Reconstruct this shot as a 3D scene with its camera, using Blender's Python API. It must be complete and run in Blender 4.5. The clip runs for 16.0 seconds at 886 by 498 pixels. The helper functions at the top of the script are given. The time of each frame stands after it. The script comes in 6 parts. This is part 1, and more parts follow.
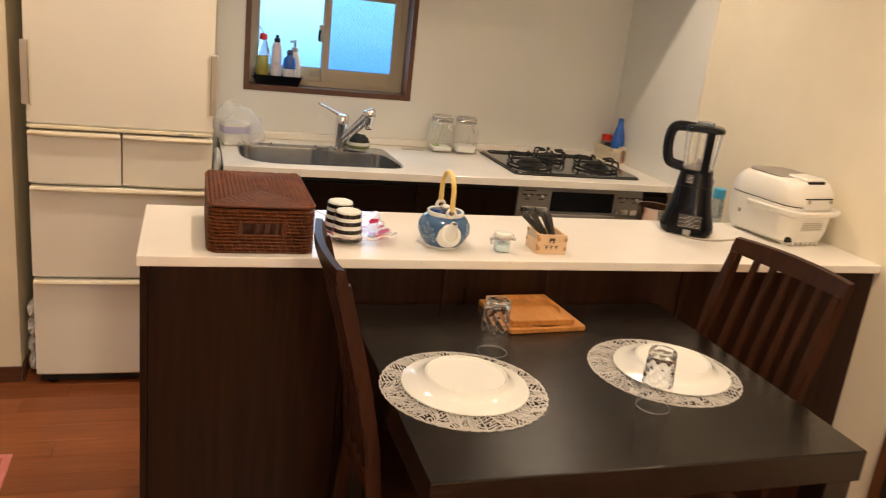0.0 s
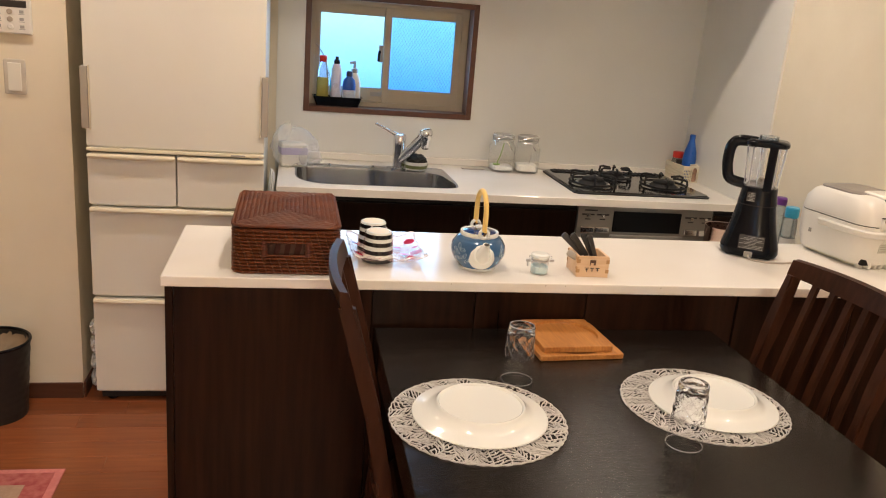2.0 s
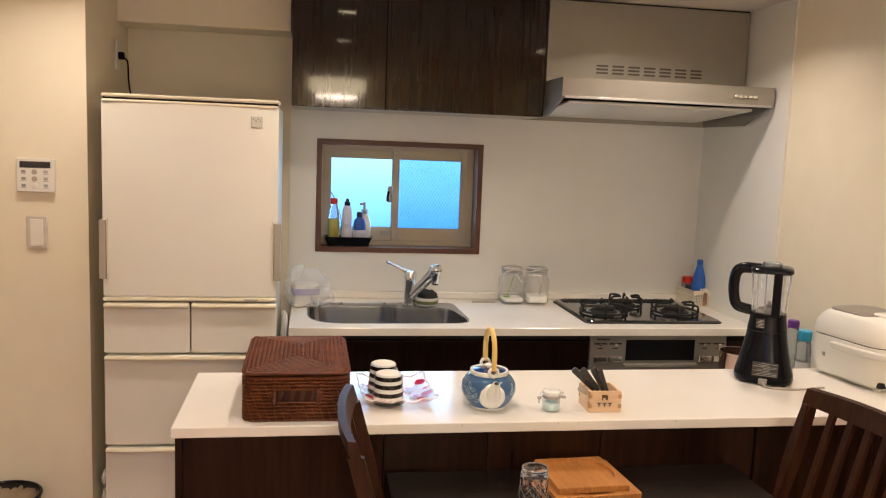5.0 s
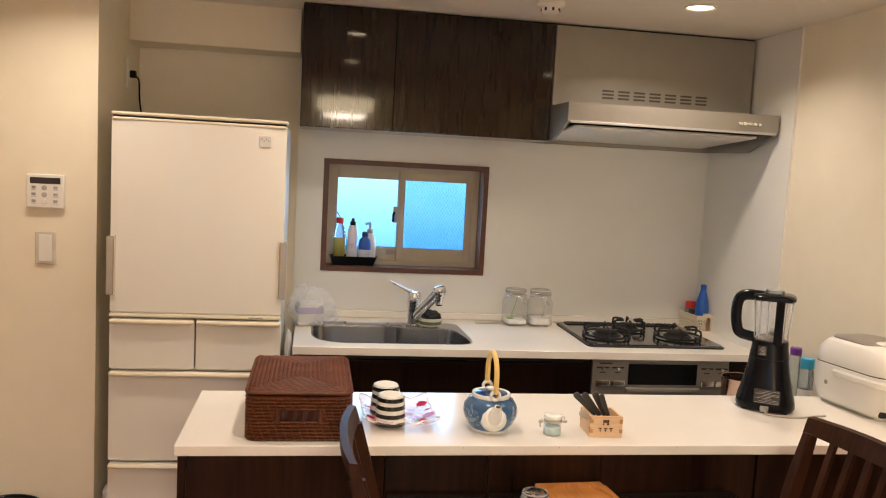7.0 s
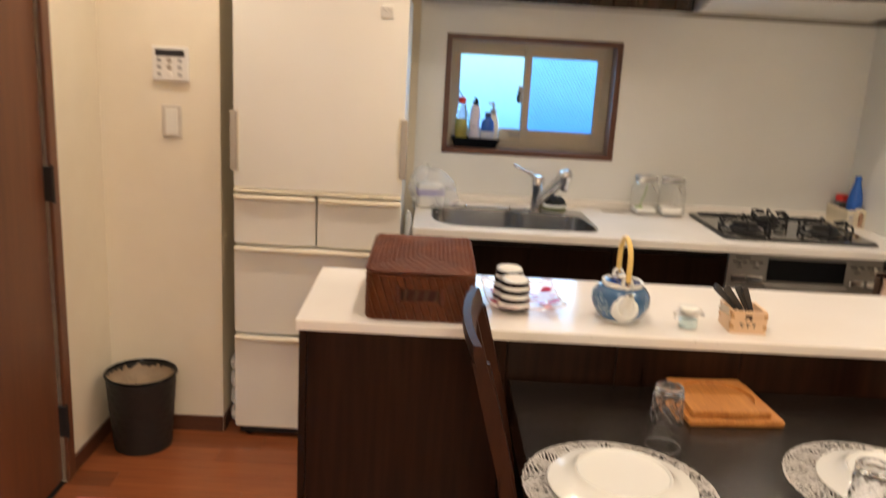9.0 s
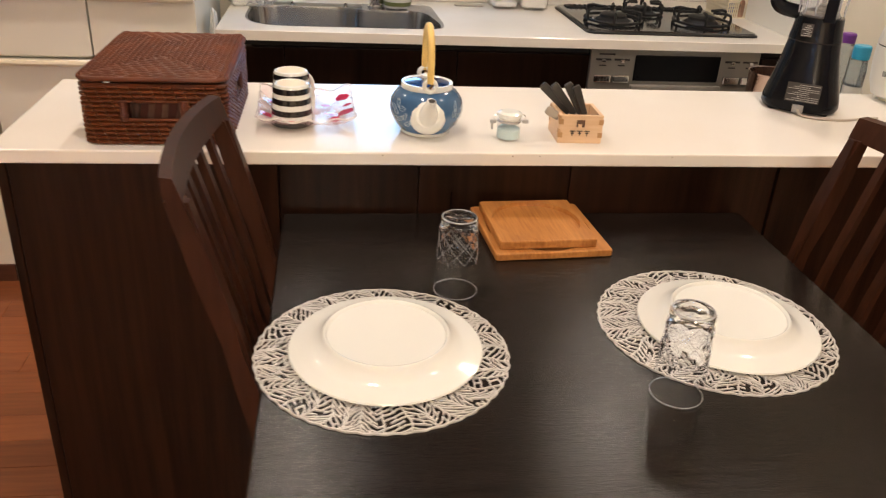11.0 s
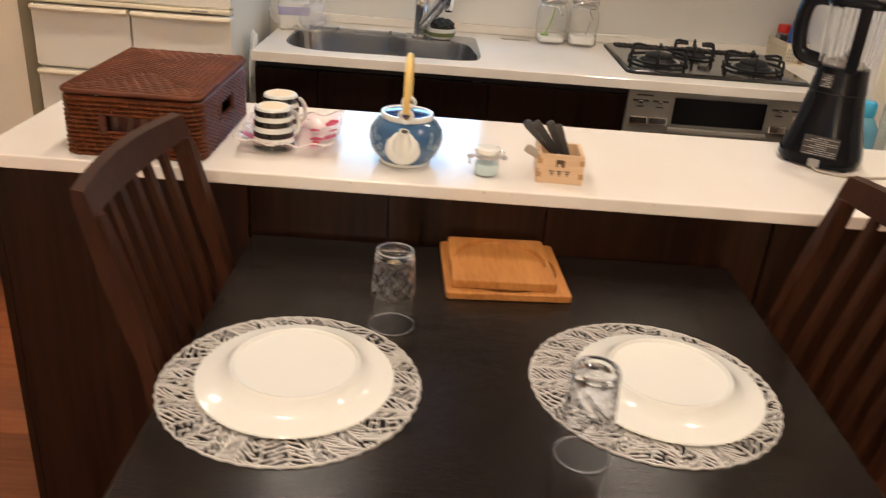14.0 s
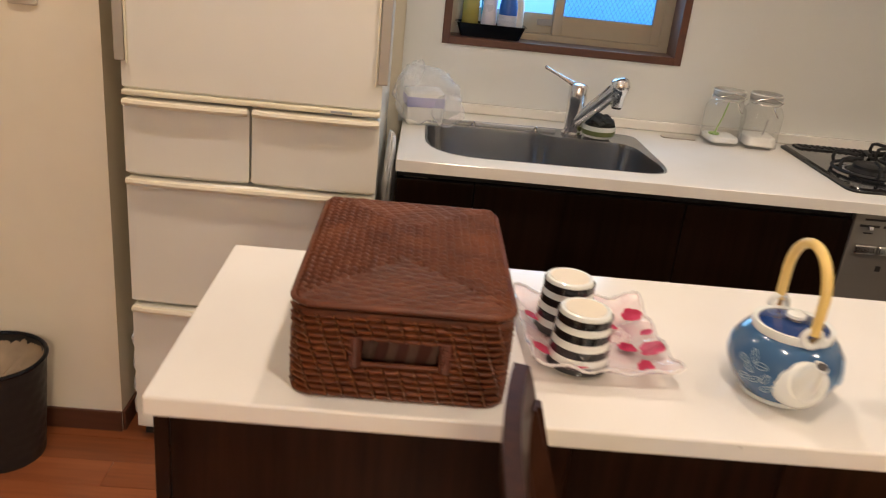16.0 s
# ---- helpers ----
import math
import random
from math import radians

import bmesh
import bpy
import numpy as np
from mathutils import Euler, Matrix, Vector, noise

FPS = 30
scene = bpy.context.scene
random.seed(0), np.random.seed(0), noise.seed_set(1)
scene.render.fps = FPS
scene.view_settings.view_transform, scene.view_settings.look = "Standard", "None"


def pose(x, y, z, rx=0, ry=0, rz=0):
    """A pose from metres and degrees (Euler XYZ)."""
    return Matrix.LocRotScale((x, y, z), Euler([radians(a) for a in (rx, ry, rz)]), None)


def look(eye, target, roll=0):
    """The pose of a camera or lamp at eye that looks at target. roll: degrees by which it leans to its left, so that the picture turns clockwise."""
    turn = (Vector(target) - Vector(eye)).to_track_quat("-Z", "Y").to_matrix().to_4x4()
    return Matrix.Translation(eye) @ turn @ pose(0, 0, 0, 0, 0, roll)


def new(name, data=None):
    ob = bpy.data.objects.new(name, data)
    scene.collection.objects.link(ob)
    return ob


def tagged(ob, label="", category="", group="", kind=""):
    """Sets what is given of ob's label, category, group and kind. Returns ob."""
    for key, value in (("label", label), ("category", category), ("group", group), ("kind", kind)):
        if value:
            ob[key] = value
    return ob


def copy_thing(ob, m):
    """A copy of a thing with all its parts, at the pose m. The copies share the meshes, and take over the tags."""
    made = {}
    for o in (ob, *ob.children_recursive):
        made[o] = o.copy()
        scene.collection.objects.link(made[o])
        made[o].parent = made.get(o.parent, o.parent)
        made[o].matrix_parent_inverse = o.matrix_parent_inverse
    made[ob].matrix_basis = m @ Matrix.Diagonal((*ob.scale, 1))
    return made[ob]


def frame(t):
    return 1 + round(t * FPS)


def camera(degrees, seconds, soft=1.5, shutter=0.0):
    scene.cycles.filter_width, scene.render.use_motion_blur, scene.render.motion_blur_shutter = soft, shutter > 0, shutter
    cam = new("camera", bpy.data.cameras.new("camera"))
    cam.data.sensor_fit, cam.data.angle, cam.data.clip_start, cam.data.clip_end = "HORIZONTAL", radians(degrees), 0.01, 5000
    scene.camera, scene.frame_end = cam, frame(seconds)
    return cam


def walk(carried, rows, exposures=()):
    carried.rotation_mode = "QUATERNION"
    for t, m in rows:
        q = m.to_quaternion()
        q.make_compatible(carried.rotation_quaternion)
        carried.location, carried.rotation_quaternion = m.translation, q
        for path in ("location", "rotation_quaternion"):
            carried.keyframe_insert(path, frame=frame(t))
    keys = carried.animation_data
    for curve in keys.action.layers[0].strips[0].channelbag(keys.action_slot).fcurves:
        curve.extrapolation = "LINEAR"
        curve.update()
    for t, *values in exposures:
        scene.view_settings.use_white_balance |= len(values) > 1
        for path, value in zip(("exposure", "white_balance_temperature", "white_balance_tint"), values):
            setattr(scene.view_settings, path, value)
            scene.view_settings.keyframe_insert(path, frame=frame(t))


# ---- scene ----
cam = camera(57.5, 16.0, 1.1, 0.5)
PATH = [
    (0, (-1.329, -3.078, 1.506), (-0.724, -1.261, 0.93), 6.5),
    (0.5, (-1.27, -3.031, 1.5), (-0.789, -1.173, 0.94), 5.1),
    (1, (-1.198, -3.031, 1.499), (-0.806, -1.145, 0.961), 4.1),
    (1.5, (-1.163, -3.036, 1.505), (-0.774, -1.149, 0.969), 4.6),
    (2, (-1.15, -3.045, 1.501), (-0.775, -1.158, 0.952), 4.7),
    (2.5, (-1.131, -3.062, 1.508), (-0.756, -1.171, 0.976), 4.9),
    (3, (-1.128, -3.067, 1.522), (-0.756, -1.16, 1.05), 4.5),
    (3.5, (-1.13, -3.052, 1.523), (-0.783, -1.122, 1.13), 3.8),
    (4, (-1.138, -3.054, 1.537), (-0.801, -1.111, 1.205), 3.2),
    (4.5, (-1.134, -3.059, 1.54), (-0.803, -1.107, 1.256), 2.2),
    (6.8, (-1.131, -3.083, 1.554), (-0.823, -1.116, 1.36), 2.9),
    (7, (-1.135, -3.082, 1.555), (-0.82, -1.117, 1.354), 3.1),
    (7.5, (-1.135, -3.073, 1.554), (-0.816, -1.111, 1.335), 3.4),
    (8, (-1.144, -3.063, 1.552), (-0.892, -1.095, 1.301), 3.8),
    (8.5, (-1.176, -3.023, 1.546), (-1.12, -1.05, 1.225), 4.4),
    (8.7, (-1.177, -2.999, 1.548), (-1.163, -1.035, 1.174), 4.2),
    (9, (-1.147, -2.96, 1.503), (-1.106, -1.019, 1.021), 3.3),
    (9.2, (-1.119, -2.9, 1.484), (-0.987, -0.99, 0.914), 3.9),
    (9.5, (-1.093, -2.818, 1.468), (-0.83, -0.952, 0.798), 4.8),
    (10, (-1.052, -2.714, 1.43), (-0.73, -0.885, 0.687), 4.2),
    (10.2, (-1.02, -2.687, 1.417), (-0.699, -0.874, 0.637), 4.0),
    (12.5, (-0.532, -2.508, 1.373), (-0.466, -0.748, 0.425), 4.5),
    (13, (-0.502, -2.576, 1.388), (-0.51, -0.78, 0.508), 5.5),
    (13.5, (-0.494, -2.594, 1.394), (-0.544, -0.788, 0.537), 4.6),
    (14, (-0.606, -2.575, 1.394), (-0.569, -0.76, 0.553), 4.6),
    (14.5, (-0.835, -2.509, 1.412), (-0.766, -0.663, 0.645), 5.6),
    (14.7, (-0.894, -2.449, 1.424), (-0.85, -0.591, 0.686), 5.9),
    (15, (-0.97, -2.348, 1.429), (-0.951, -0.477, 0.721), 6.4),
    (15.5, (-1.043, -2.151, 1.407), (-1.011, -0.286, 0.686), 6.5),
    (16, (-1.161, -1.974, 1.398), (-1.068, -0.118, 0.657), 6.1),
]
walk(cam, [(t, look(eye, target, roll)) for t, eye, target, roll in PATH],
     [(0.0, -0.07, 7650.0, 10.0), (0.4, -0.11, 7350.0, 10.0), (1.2, -0.14, 6750.0, 10.0), (4.0, -0.14, 6700.0, 10.0), (7.5, -0.12, 6850.0, 10.0), (8.7, -0.11, 6950.0, 10.0), (9.5, -0.06, 6700.0, 10.0), (10.2, 0.04, 6550.0, 10.0), (12.5, -0.11, 6550.0, 10.0), (14.5, -0.09, 6650.0, 10.0), (15.5, -0.21, 6650.0, 10.0), (16.0, -0.17, 6650.0, 10.0)])

# ---- world and light ----
world = bpy.data.worlds.new("dusk_sky")
scene.world = world
world.use_nodes = True
wn = world.node_tree.nodes
sky = wn.new("ShaderNodeTexSky")
sky.sky_type, sky.sun_disc = "NISHITA", False
sky.sun_elevation, sky.sun_rotation = radians(20), radians(200)
wn["Background"].inputs["Strength"].default_value = 0.1
world.node_tree.links.new(sky.outputs["Color"], wn["Background"].inputs["Color"])

WARM = (1.0, 0.84, 0.715)
CEIL = 2.178


def down_lamp(x, y, watts, size=0.09, z=CEIL - 0.012, spread=140.0):
    d = bpy.data.lights.new("downlight_lamp", "AREA")
    d.shape, d.size, d.energy, d.color = "DISK", size, watts, WARM
    d.spread = radians(spread)
    o = new("downlight_lamp", d)
    o.location = (x, y, z)
    return o


DOWNLIGHTS = [(0.2, -0.285, 6.2), (-0.97, -0.45, 5.4), (-1.92, -0.45, 4.6), (-0.95, -1.55, 4.8), (0.29, -1.47, 6.2)]
for lx, ly, lw in DOWNLIGHTS:
    down_lamp(lx, ly, lw)
down_lamp(-0.9, -4.2, 50.0, 0.42, CEIL - 0.196, 180.0)
day = bpy.data.lights.new("window_daylight", "AREA")
day.shape, day.size, day.size_y, day.energy, day.color = "RECTANGLE", 0.58, 0.34, 3.6, (0.28, 0.60, 1.0)
day_ob = new("window_daylight", day)
day_ob.matrix_basis = pose(-0.727, 0.694, 1.33, -90)

# ---- materials ----


def mat(name, c1, c2=None, scale=18.0, stretch=(1, 1, 1), rough=0.5, metal=0.0, bump=0.0, bscale=250.0, coat=0.0, trans=0.0,
        ior=1.45, rand=0.0, rvar=0.12, emit=None, power=0.0, alpha=1.0, bdist=0.002, detail=6.0, sub=0.0, spec=0.5):
    m = bpy.data.materials.new(name)
    m.use_nodes = True
    nt = m.node_tree
    n, ln = nt.nodes, nt.links
    b = n["Principled BSDF"]
    b.inputs["Roughness"].default_value = rough
    b.inputs["Metallic"].default_value = metal
    b.inputs["Coat Weight"].default_value = coat
    b.inputs["Coat Roughness"].default_value = 0.12
    b.inputs["Transmission Weight"].default_value = trans
    b.inputs["IOR"].default_value = ior
    b.inputs["Specular IOR Level"].default_value = spec
    b.inputs["Alpha"].default_value = alpha
    b.inputs["Subsurface Weight"].default_value = sub
    b.inputs["Subsurface Scale"].default_value = 0.01
    c2 = c2 or tuple(v * 0.82 for v in c1)
    co = n.new("ShaderNodeTexCoord")
    mp = n.new("ShaderNodeMapping")
    mp.inputs["Scale"].default_value = stretch
    ln.new(co.outputs["Object"], mp.inputs["Vector"])
    vec = mp.outputs["Vector"]
    if rand:
        oi = n.new("ShaderNodeObjectInfo")
        ad = n.new("ShaderNodeVectorMath")
        ad.operation = "MULTIPLY_ADD"
        ad.inputs[1].default_value = (7.3, 5.1, 3.7)
        ln.new(oi.outputs["Random"], ad.inputs[0])
        ln.new(vec, ad.inputs[2])
        vec = ad.outputs[0]
    fine = n.new("ShaderNodeTexNoise")
    fine.inputs["Scale"].default_value, fine.inputs["Detail"].default_value = scale, detail
    ln.new(vec, fine.inputs["Vector"])
    broad = n.new("ShaderNodeTexNoise")
    broad.inputs["Scale"].default_value, broad.inputs["Detail"].default_value = scale * 0.13, 3.0
    ln.new(vec, broad.inputs["Vector"])
    mx = n.new("ShaderNodeMath")
    mx.operation = "MULTIPLY_ADD"
    mx.inputs[1].default_value = 0.45
    ln.new(broad.outputs["Fac"], mx.inputs[0])
    half = n.new("ShaderNodeMath")
    half.operation = "MULTIPLY"
    half.inputs[1].default_value = 0.55
    ln.new(fine.outputs["Fac"], half.inputs[0])
    ln.new(half.outputs[0], mx.inputs[2])
    ramp = n.new("ShaderNodeValToRGB")
    ramp.color_ramp.elements[0].position, ramp.color_ramp.elements[1].position = 0.33, 0.67
    ramp.color_ramp.elements[0].color, ramp.color_ramp.elements[1].color = (*c2, 1), (*c1, 1)
    ln.new(mx.outputs[0], ramp.inputs["Fac"])
    colour = ramp.outputs["Color"]
    if rand:
        hs = n.new("ShaderNodeHueSaturation")
        mr = n.new("ShaderNodeMapRange")
        mr.inputs["To Min"].default_value, mr.inputs["To Max"].default_value = 1 - rand, 1 + rand
        ln.new(oi.outputs["Random"], mr.inputs["Value"])
        ln.new(mr.outputs["Result"], hs.inputs["Value"])
        ln.new(colour, hs.inputs["Color"])
        colour = hs.outputs["Color"]
    ln.new(colour, b.inputs["Base Color"])
    if rvar:
        rr = n.new("ShaderNodeMapRange")
        rr.inputs["To Min"].default_value, rr.inputs["To Max"].default_value = max(rough - rvar, 0.02), min(rough + rvar, 1)
        ln.new(mx.outputs[0], rr.inputs["Value"])
        ln.new(rr.outputs["Result"], b.inputs["Roughness"])
    if bump:
        bn = n.new("ShaderNodeTexNoise")
        bn.inputs["Scale"].default_value, bn.inputs["Detail"].default_value = bscale, 3.0
        ln.new(vec, bn.inputs["Vector"])
        bp = n.new("ShaderNodeBump")
        bp.inputs["Strength"].default_value, bp.inputs["Distance"].default_value = bump, bdist
        ln.new(bn.outputs["Fac"], bp.inputs["Height"])
        ln.new(bp.outputs["Normal"], b.inputs["Normal"])
    if emit:
        b.inputs["Emission Color"].default_value = (*emit, 1)
        b.inputs["Emission Strength"].default_value = power
    return m


WALLPAPER = mat("cream_wallpaper", (0.815, 0.75, 0.60), (0.775, 0.705, 0.555), 9, rough=0.85, bump=0.25, bscale=420, bdist=0.001, rvar=0.05)
CEILPAPER = mat("ceiling_paper", (0.80, 0.76, 0.68), (0.76, 0.72, 0.64), 9, rough=0.9, bump=0.25, bscale=380, bdist=0.001, rvar=0.05)
PANELWHITE = mat("enamel_wall_panel", (0.79, 0.80, 0.765), (0.755, 0.76, 0.72), 4, rough=0.32, bump=0.05, bscale=30, rvar=0.06)
WORKTOP = mat("white_worktop", (0.83, 0.81, 0.765), (0.79, 0.755, 0.685), 5, rough=0.16, rvar=0.06, bump=0.03, bscale=300)
WENGE_V = mat("wenge_board_upright", (0.030, 0.0118, 0.0062), (0.0075, 0.0030, 0.0018), 11, (6, 6, 0.3), spec=0.2, rough=0.3, bump=0.15, bscale=60, rvar=0.08, rand=0.1)
WENGE_BASE = mat("dark_wenge_base_board", (0.017, 0.0078, 0.0047), (0.006, 0.0028, 0.0018), 11, (6, 6, 0.3), spec=0.15, rough=0.32, bump=0.12, bscale=60, rvar=0.08, rand=0.08)
WENGE_GLOSS = mat("glossy_wenge_board", (0.023, 0.0140, 0.0095), (0.011, 0.006, 0.004), 12, (6, 6, 0.3), rough=0.06, rvar=0.02, bump=0.025, bscale=2.2, bdist=0.004)
TABLEWOOD = mat("dark_wenge_table", (0.017, 0.0115, 0.0095), (0.0035, 0.0027, 0.0022), 60, (0.35, 9, 9), rough=0.17, bump=0.45, bscale=70, bdist=0.001, spec=0.42, rvar=0.09)
CHAIRWOOD = mat("red_brown_chair_wood", (0.052, 0.0185, 0.009), (0.021, 0.0072, 0.0036), 16, (5, 5, 0.6), spec=0.2, rough=0.42, bump=0.08, bscale=60, rvar=0.08)
FLOORWOOD = mat("red_brown_floor_plank", (0.30, 0.095, 0.034), (0.19, 0.054, 0.019), 15, (0.35, 5, 5), rough=0.3, bump=0.08, bscale=70, rvar=0.08, rand=0.22)
TRIMWOOD = mat("dark_brown_trim", (0.115, 0.045, 0.024), (0.07, 0.027, 0.015), 14, (0.5, 5, 5), rough=0.35, bump=0.05, bscale=80)
DOORWOOD = mat("dark_brown_door_wood", (0.175, 0.068, 0.032), (0.115, 0.042, 0.020), 12, (5, 5, 0.35), rough=0.35, bump=0.08, bscale=80)
WINTRIM = mat("window_brown_wood", (0.125, 0.050, 0.030), (0.085, 0.033, 0.020), 14, (3, 3, 3), rough=0.4, bump=0.05, bscale=90)
FRIDGE = mat("warm_white_fridge_shell", (0.795, 0.78, 0.70), (0.77, 0.75, 0.665), 5, rough=0.33, bump=0.05, bscale=240, rvar=0.05)
FRIDGE_TRIM = mat("cream_fridge_trim", (0.76, 0.70, 0.55), (0.72, 0.655, 0.50), 8, rough=0.35)
FRIDGE_GREY = mat("beige_grey_grip", (0.42, 0.38, 0.32), (0.38, 0.34, 0.28), 12, rough=0.4)
BLACK = mat("black_plastic", (0.005, 0.006, 0.009), (0.0035, 0.004, 0.006), 20, spec=0.2, rough=0.16, bump=0.02, bscale=200)
# Near-black that puts the shade of gaps, slots and recesses into the colour.
SHADOWGAP = mat("shadow_gap_black", (0.010, 0.008, 0.007), None, 20, rough=0.7)
IRON = mat("black_cast_iron", (0.016, 0.016, 0.017), (0.009, 0.009, 0.009), 60, rough=0.5, bump=0.25, bscale=300)
STOVEGLASS = mat("black_hob_glass", (0.012, 0.012, 0.013), (0.009, 0.009, 0.009), 10, rough=0.1, coat=0.6, rvar=0.04)
SINKSTEEL = mat("brushed_sink_steel", (0.36, 0.37, 0.39), (0.31, 0.32, 0.34), 26, (3, 3, 1), rough=0.2, metal=1.0, rvar=0.03)
STEEL = mat("brushed_stainless", (0.52, 0.515, 0.505), (0.45, 0.445, 0.435), 30, (1, 12, 12), rough=0.36, metal=0.55, bump=0.06, bscale=120, rvar=0.08)
HOODSTEEL = mat("silver_painted_hood", (0.325, 0.308, 0.272), (0.295, 0.278, 0.243), 8, rough=0.38, metal=0.35, bump=0.04, bscale=300, rvar=0.05)
CHROME = mat("chrome", (0.84, 0.84, 0.84), (0.78, 0.78, 0.78), 10, rough=0.2, metal=1.0, rvar=0.05)
ALU = mat("beige_window_aluminium", (0.40, 0.355, 0.28), (0.36, 0.32, 0.25), 12, rough=0.45, metal=0.25)
WHITEPL = mat("white_plastic", (0.79, 0.775, 0.725), (0.75, 0.735, 0.675), 10, rough=0.35)
GREYPL = mat("grey_plastic", (0.33, 0.32, 0.30), (0.28, 0.27, 0.25), 10, rough=0.4)
PORCELAIN = mat("white_porcelain", (0.80, 0.83, 0.80), (0.775, 0.80, 0.765), 6, rough=0.1, coat=0.3, rvar=0.04)
BAMBOO = mat("bamboo_board", (0.54, 0.245, 0.07), (0.33, 0.122, 0.03), 26, (9, 0.7, 4), rough=0.36, bump=0.08, bscale=90)
CEDAR = mat("pale_cypress", (0.72, 0.52, 0.34), (0.63, 0.42, 0.25), 22, (0.8, 5, 8), rough=0.5, bump=0.08, bscale=120)
CEDAR_END = mat("cypress_end_grain", (0.47, 0.27, 0.12), (0.38, 0.20, 0.09), 40, rough=0.6)
RATTAN = mat("brown_rattan", (0.175, 0.051, 0.0185), (0.070, 0.019, 0.008), 26, (1, 1, 2.5), rough=0.34, bump=0.2, bscale=700, spec=0.36, rvar=0.08)
RATTAN_DARK = mat("dark_rattan_strand", (0.175, 0.052, 0.018), (0.066, 0.018, 0.007), 60, (1, 1, 2.5), rough=0.38, bump=0.2, bscale=700, spec=0.22, rvar=0.08)
RATTAN_STAKE = mat("light_rattan_stake", (0.21, 0.076, 0.028), (0.105, 0.035, 0.014), 60, rough=0.34, bump=0.15, bscale=600)
CLOTHPALE = mat("pale_check_cloth", (0.125, 0.068, 0.05), (0.095, 0.05, 0.036), 60, rough=0.9, bump=0.3, bscale=600)
RATTAN_BAND = mat("reddish_rattan_band", (0.13, 0.034, 0.016), (0.06, 0.016, 0.008), 60, rough=0.35, bump=0.2, bscale=500)
CANE = mat("yellow_bamboo_cane", (0.84, 0.64, 0.24), (0.74, 0.50, 0.15), 30, rough=0.35)
CLOTH = mat("checked_cloth", (0.085, 0.025, 0.016), (0.055, 0.016, 0.011), 30, rough=0.9, bump=0.3, bscale=600)
BIN = mat("black_woven_plastic", (0.022, 0.020, 0.018), (0.012, 0.011, 0.010), 40, rough=0.5, bump=0.2, bscale=240)
BAG = mat("thin_milky_plastic", (0.80, 0.79, 0.76), (0.72, 0.71, 0.69), 12, rough=0.3, trans=0.15, bump=0.5, bscale=40, bdist=0.004)
PAPERBAG = mat("bin_liner_beige", (0.36, 0.27, 0.18), (0.22, 0.16, 0.105), 14, rough=0.6, bump=0.3, bscale=30)
MATPINK = mat("pink_woven_mat", (0.72, 0.27, 0.25), (0.60, 0.19, 0.18), 90, rough=0.95, bump=0.6, bscale=500)
MATRED = mat("red_woven_stripe", (0.60, 0.21, 0.19), (0.33, 0.04, 0.045), 42, rough=0.95, bump=0.6, bscale=500)
MATTAN = mat("tan_woven_field", (0.52, 0.36, 0.26), (0.42, 0.27, 0.19), 90, rough=0.95, bump=0.6, bscale=500)
GLASS = mat("clear_glass", (1, 1, 1), (0.98, 0.99, 0.99), 5, rough=0.01, trans=1.0, ior=1.45, rvar=0)


def thin_glass(name, tint, gloss, rim, bloom=0.0):
    """Thin-walled glass: see-through with a gloss that rises at the rims, and a faint bloom."""
    m = bpy.data.materials.new(name)
    m.use_nodes = True
    n, ln = m.node_tree.nodes, m.node_tree.links
    n.remove(n["Principled BSDF"])
    tr, gl, mx, lw = n.new("ShaderNodeBsdfTransparent"), n.new("ShaderNodeBsdfGlossy"), n.new("ShaderNodeMixShader"), n.new("ShaderNodeLayerWeight")
    df, add = n.new("ShaderNodeBsdfDiffuse"), n.new("ShaderNodeMixShader")
    power, span = n.new("ShaderNodeMath"), n.new("ShaderNodeMapRange")
    tr.inputs["Color"].default_value = (*tint, 1)
    gl.inputs["Roughness"].default_value = gloss
    df.inputs["Color"].default_value = (0.85, 0.87, 0.87, 1)
    add.inputs[0].default_value = bloom
    lw.inputs["Blend"].default_value = 0.5
    power.operation = "POWER"
    power.inputs[1].default_value = 3.0
    span.inputs["To Min"].default_value, span.inputs["To Max"].default_value = 0.04, rim
    ln.new(lw.outputs["Facing"], power.inputs[0])
    ln.new(power.outputs[0], span.inputs["Value"])
    ln.new(span.outputs["Result"], mx.inputs[0])
    ln.new(tr.outputs[0], add.inputs[1])
    ln.new(df.outputs[0], add.inputs[2])
    ln.new(add.outputs[0], mx.inputs[1])
    ln.new(gl.outputs[0], mx.inputs[2])
    ln.new(mx.outputs[0], n["Material Output"].inputs["Surface"])
    return m


JARGLASS = thin_glass("thin_jar_glass", (0.98, 0.985, 0.98), 0.05, 0.6, 0.085)
CUTGLASS = mat("cut_crystal_glass", (0.97, 0.98, 1.0), (0.95, 0.96, 0.985), 20, rough=0.01, trans=1.0, ior=1.28, rvar=0)
CUPGLASS = thin_glass("thin_drinking_glass", (0.985, 0.99, 1.0), 0.03, 0.35, 0.012)
FROST = mat("frosted_pane", (0.92, 0.97, 1.0), (0.85, 0.93, 0.98), 60, rough=0.38, trans=1.0, ior=1.2, bump=0.5, bscale=160, bdist=0.003, rvar=0.06)
RIMGLASS = mat("glass_bead", (0.80, 0.83, 0.88), (0.70, 0.74, 0.80), 20, rough=0.08, trans=0.3, ior=1.3, coat=0.5, alpha=0.55)
WIREGLASS = mat("wired_frosted_pane", (0.42, 0.70, 1.0), (0.32, 0.60, 0.98), 60, rough=0.42, trans=1.0, ior=1.2, bump=0.9, bscale=90, bdist=0.004, rvar=0.06)
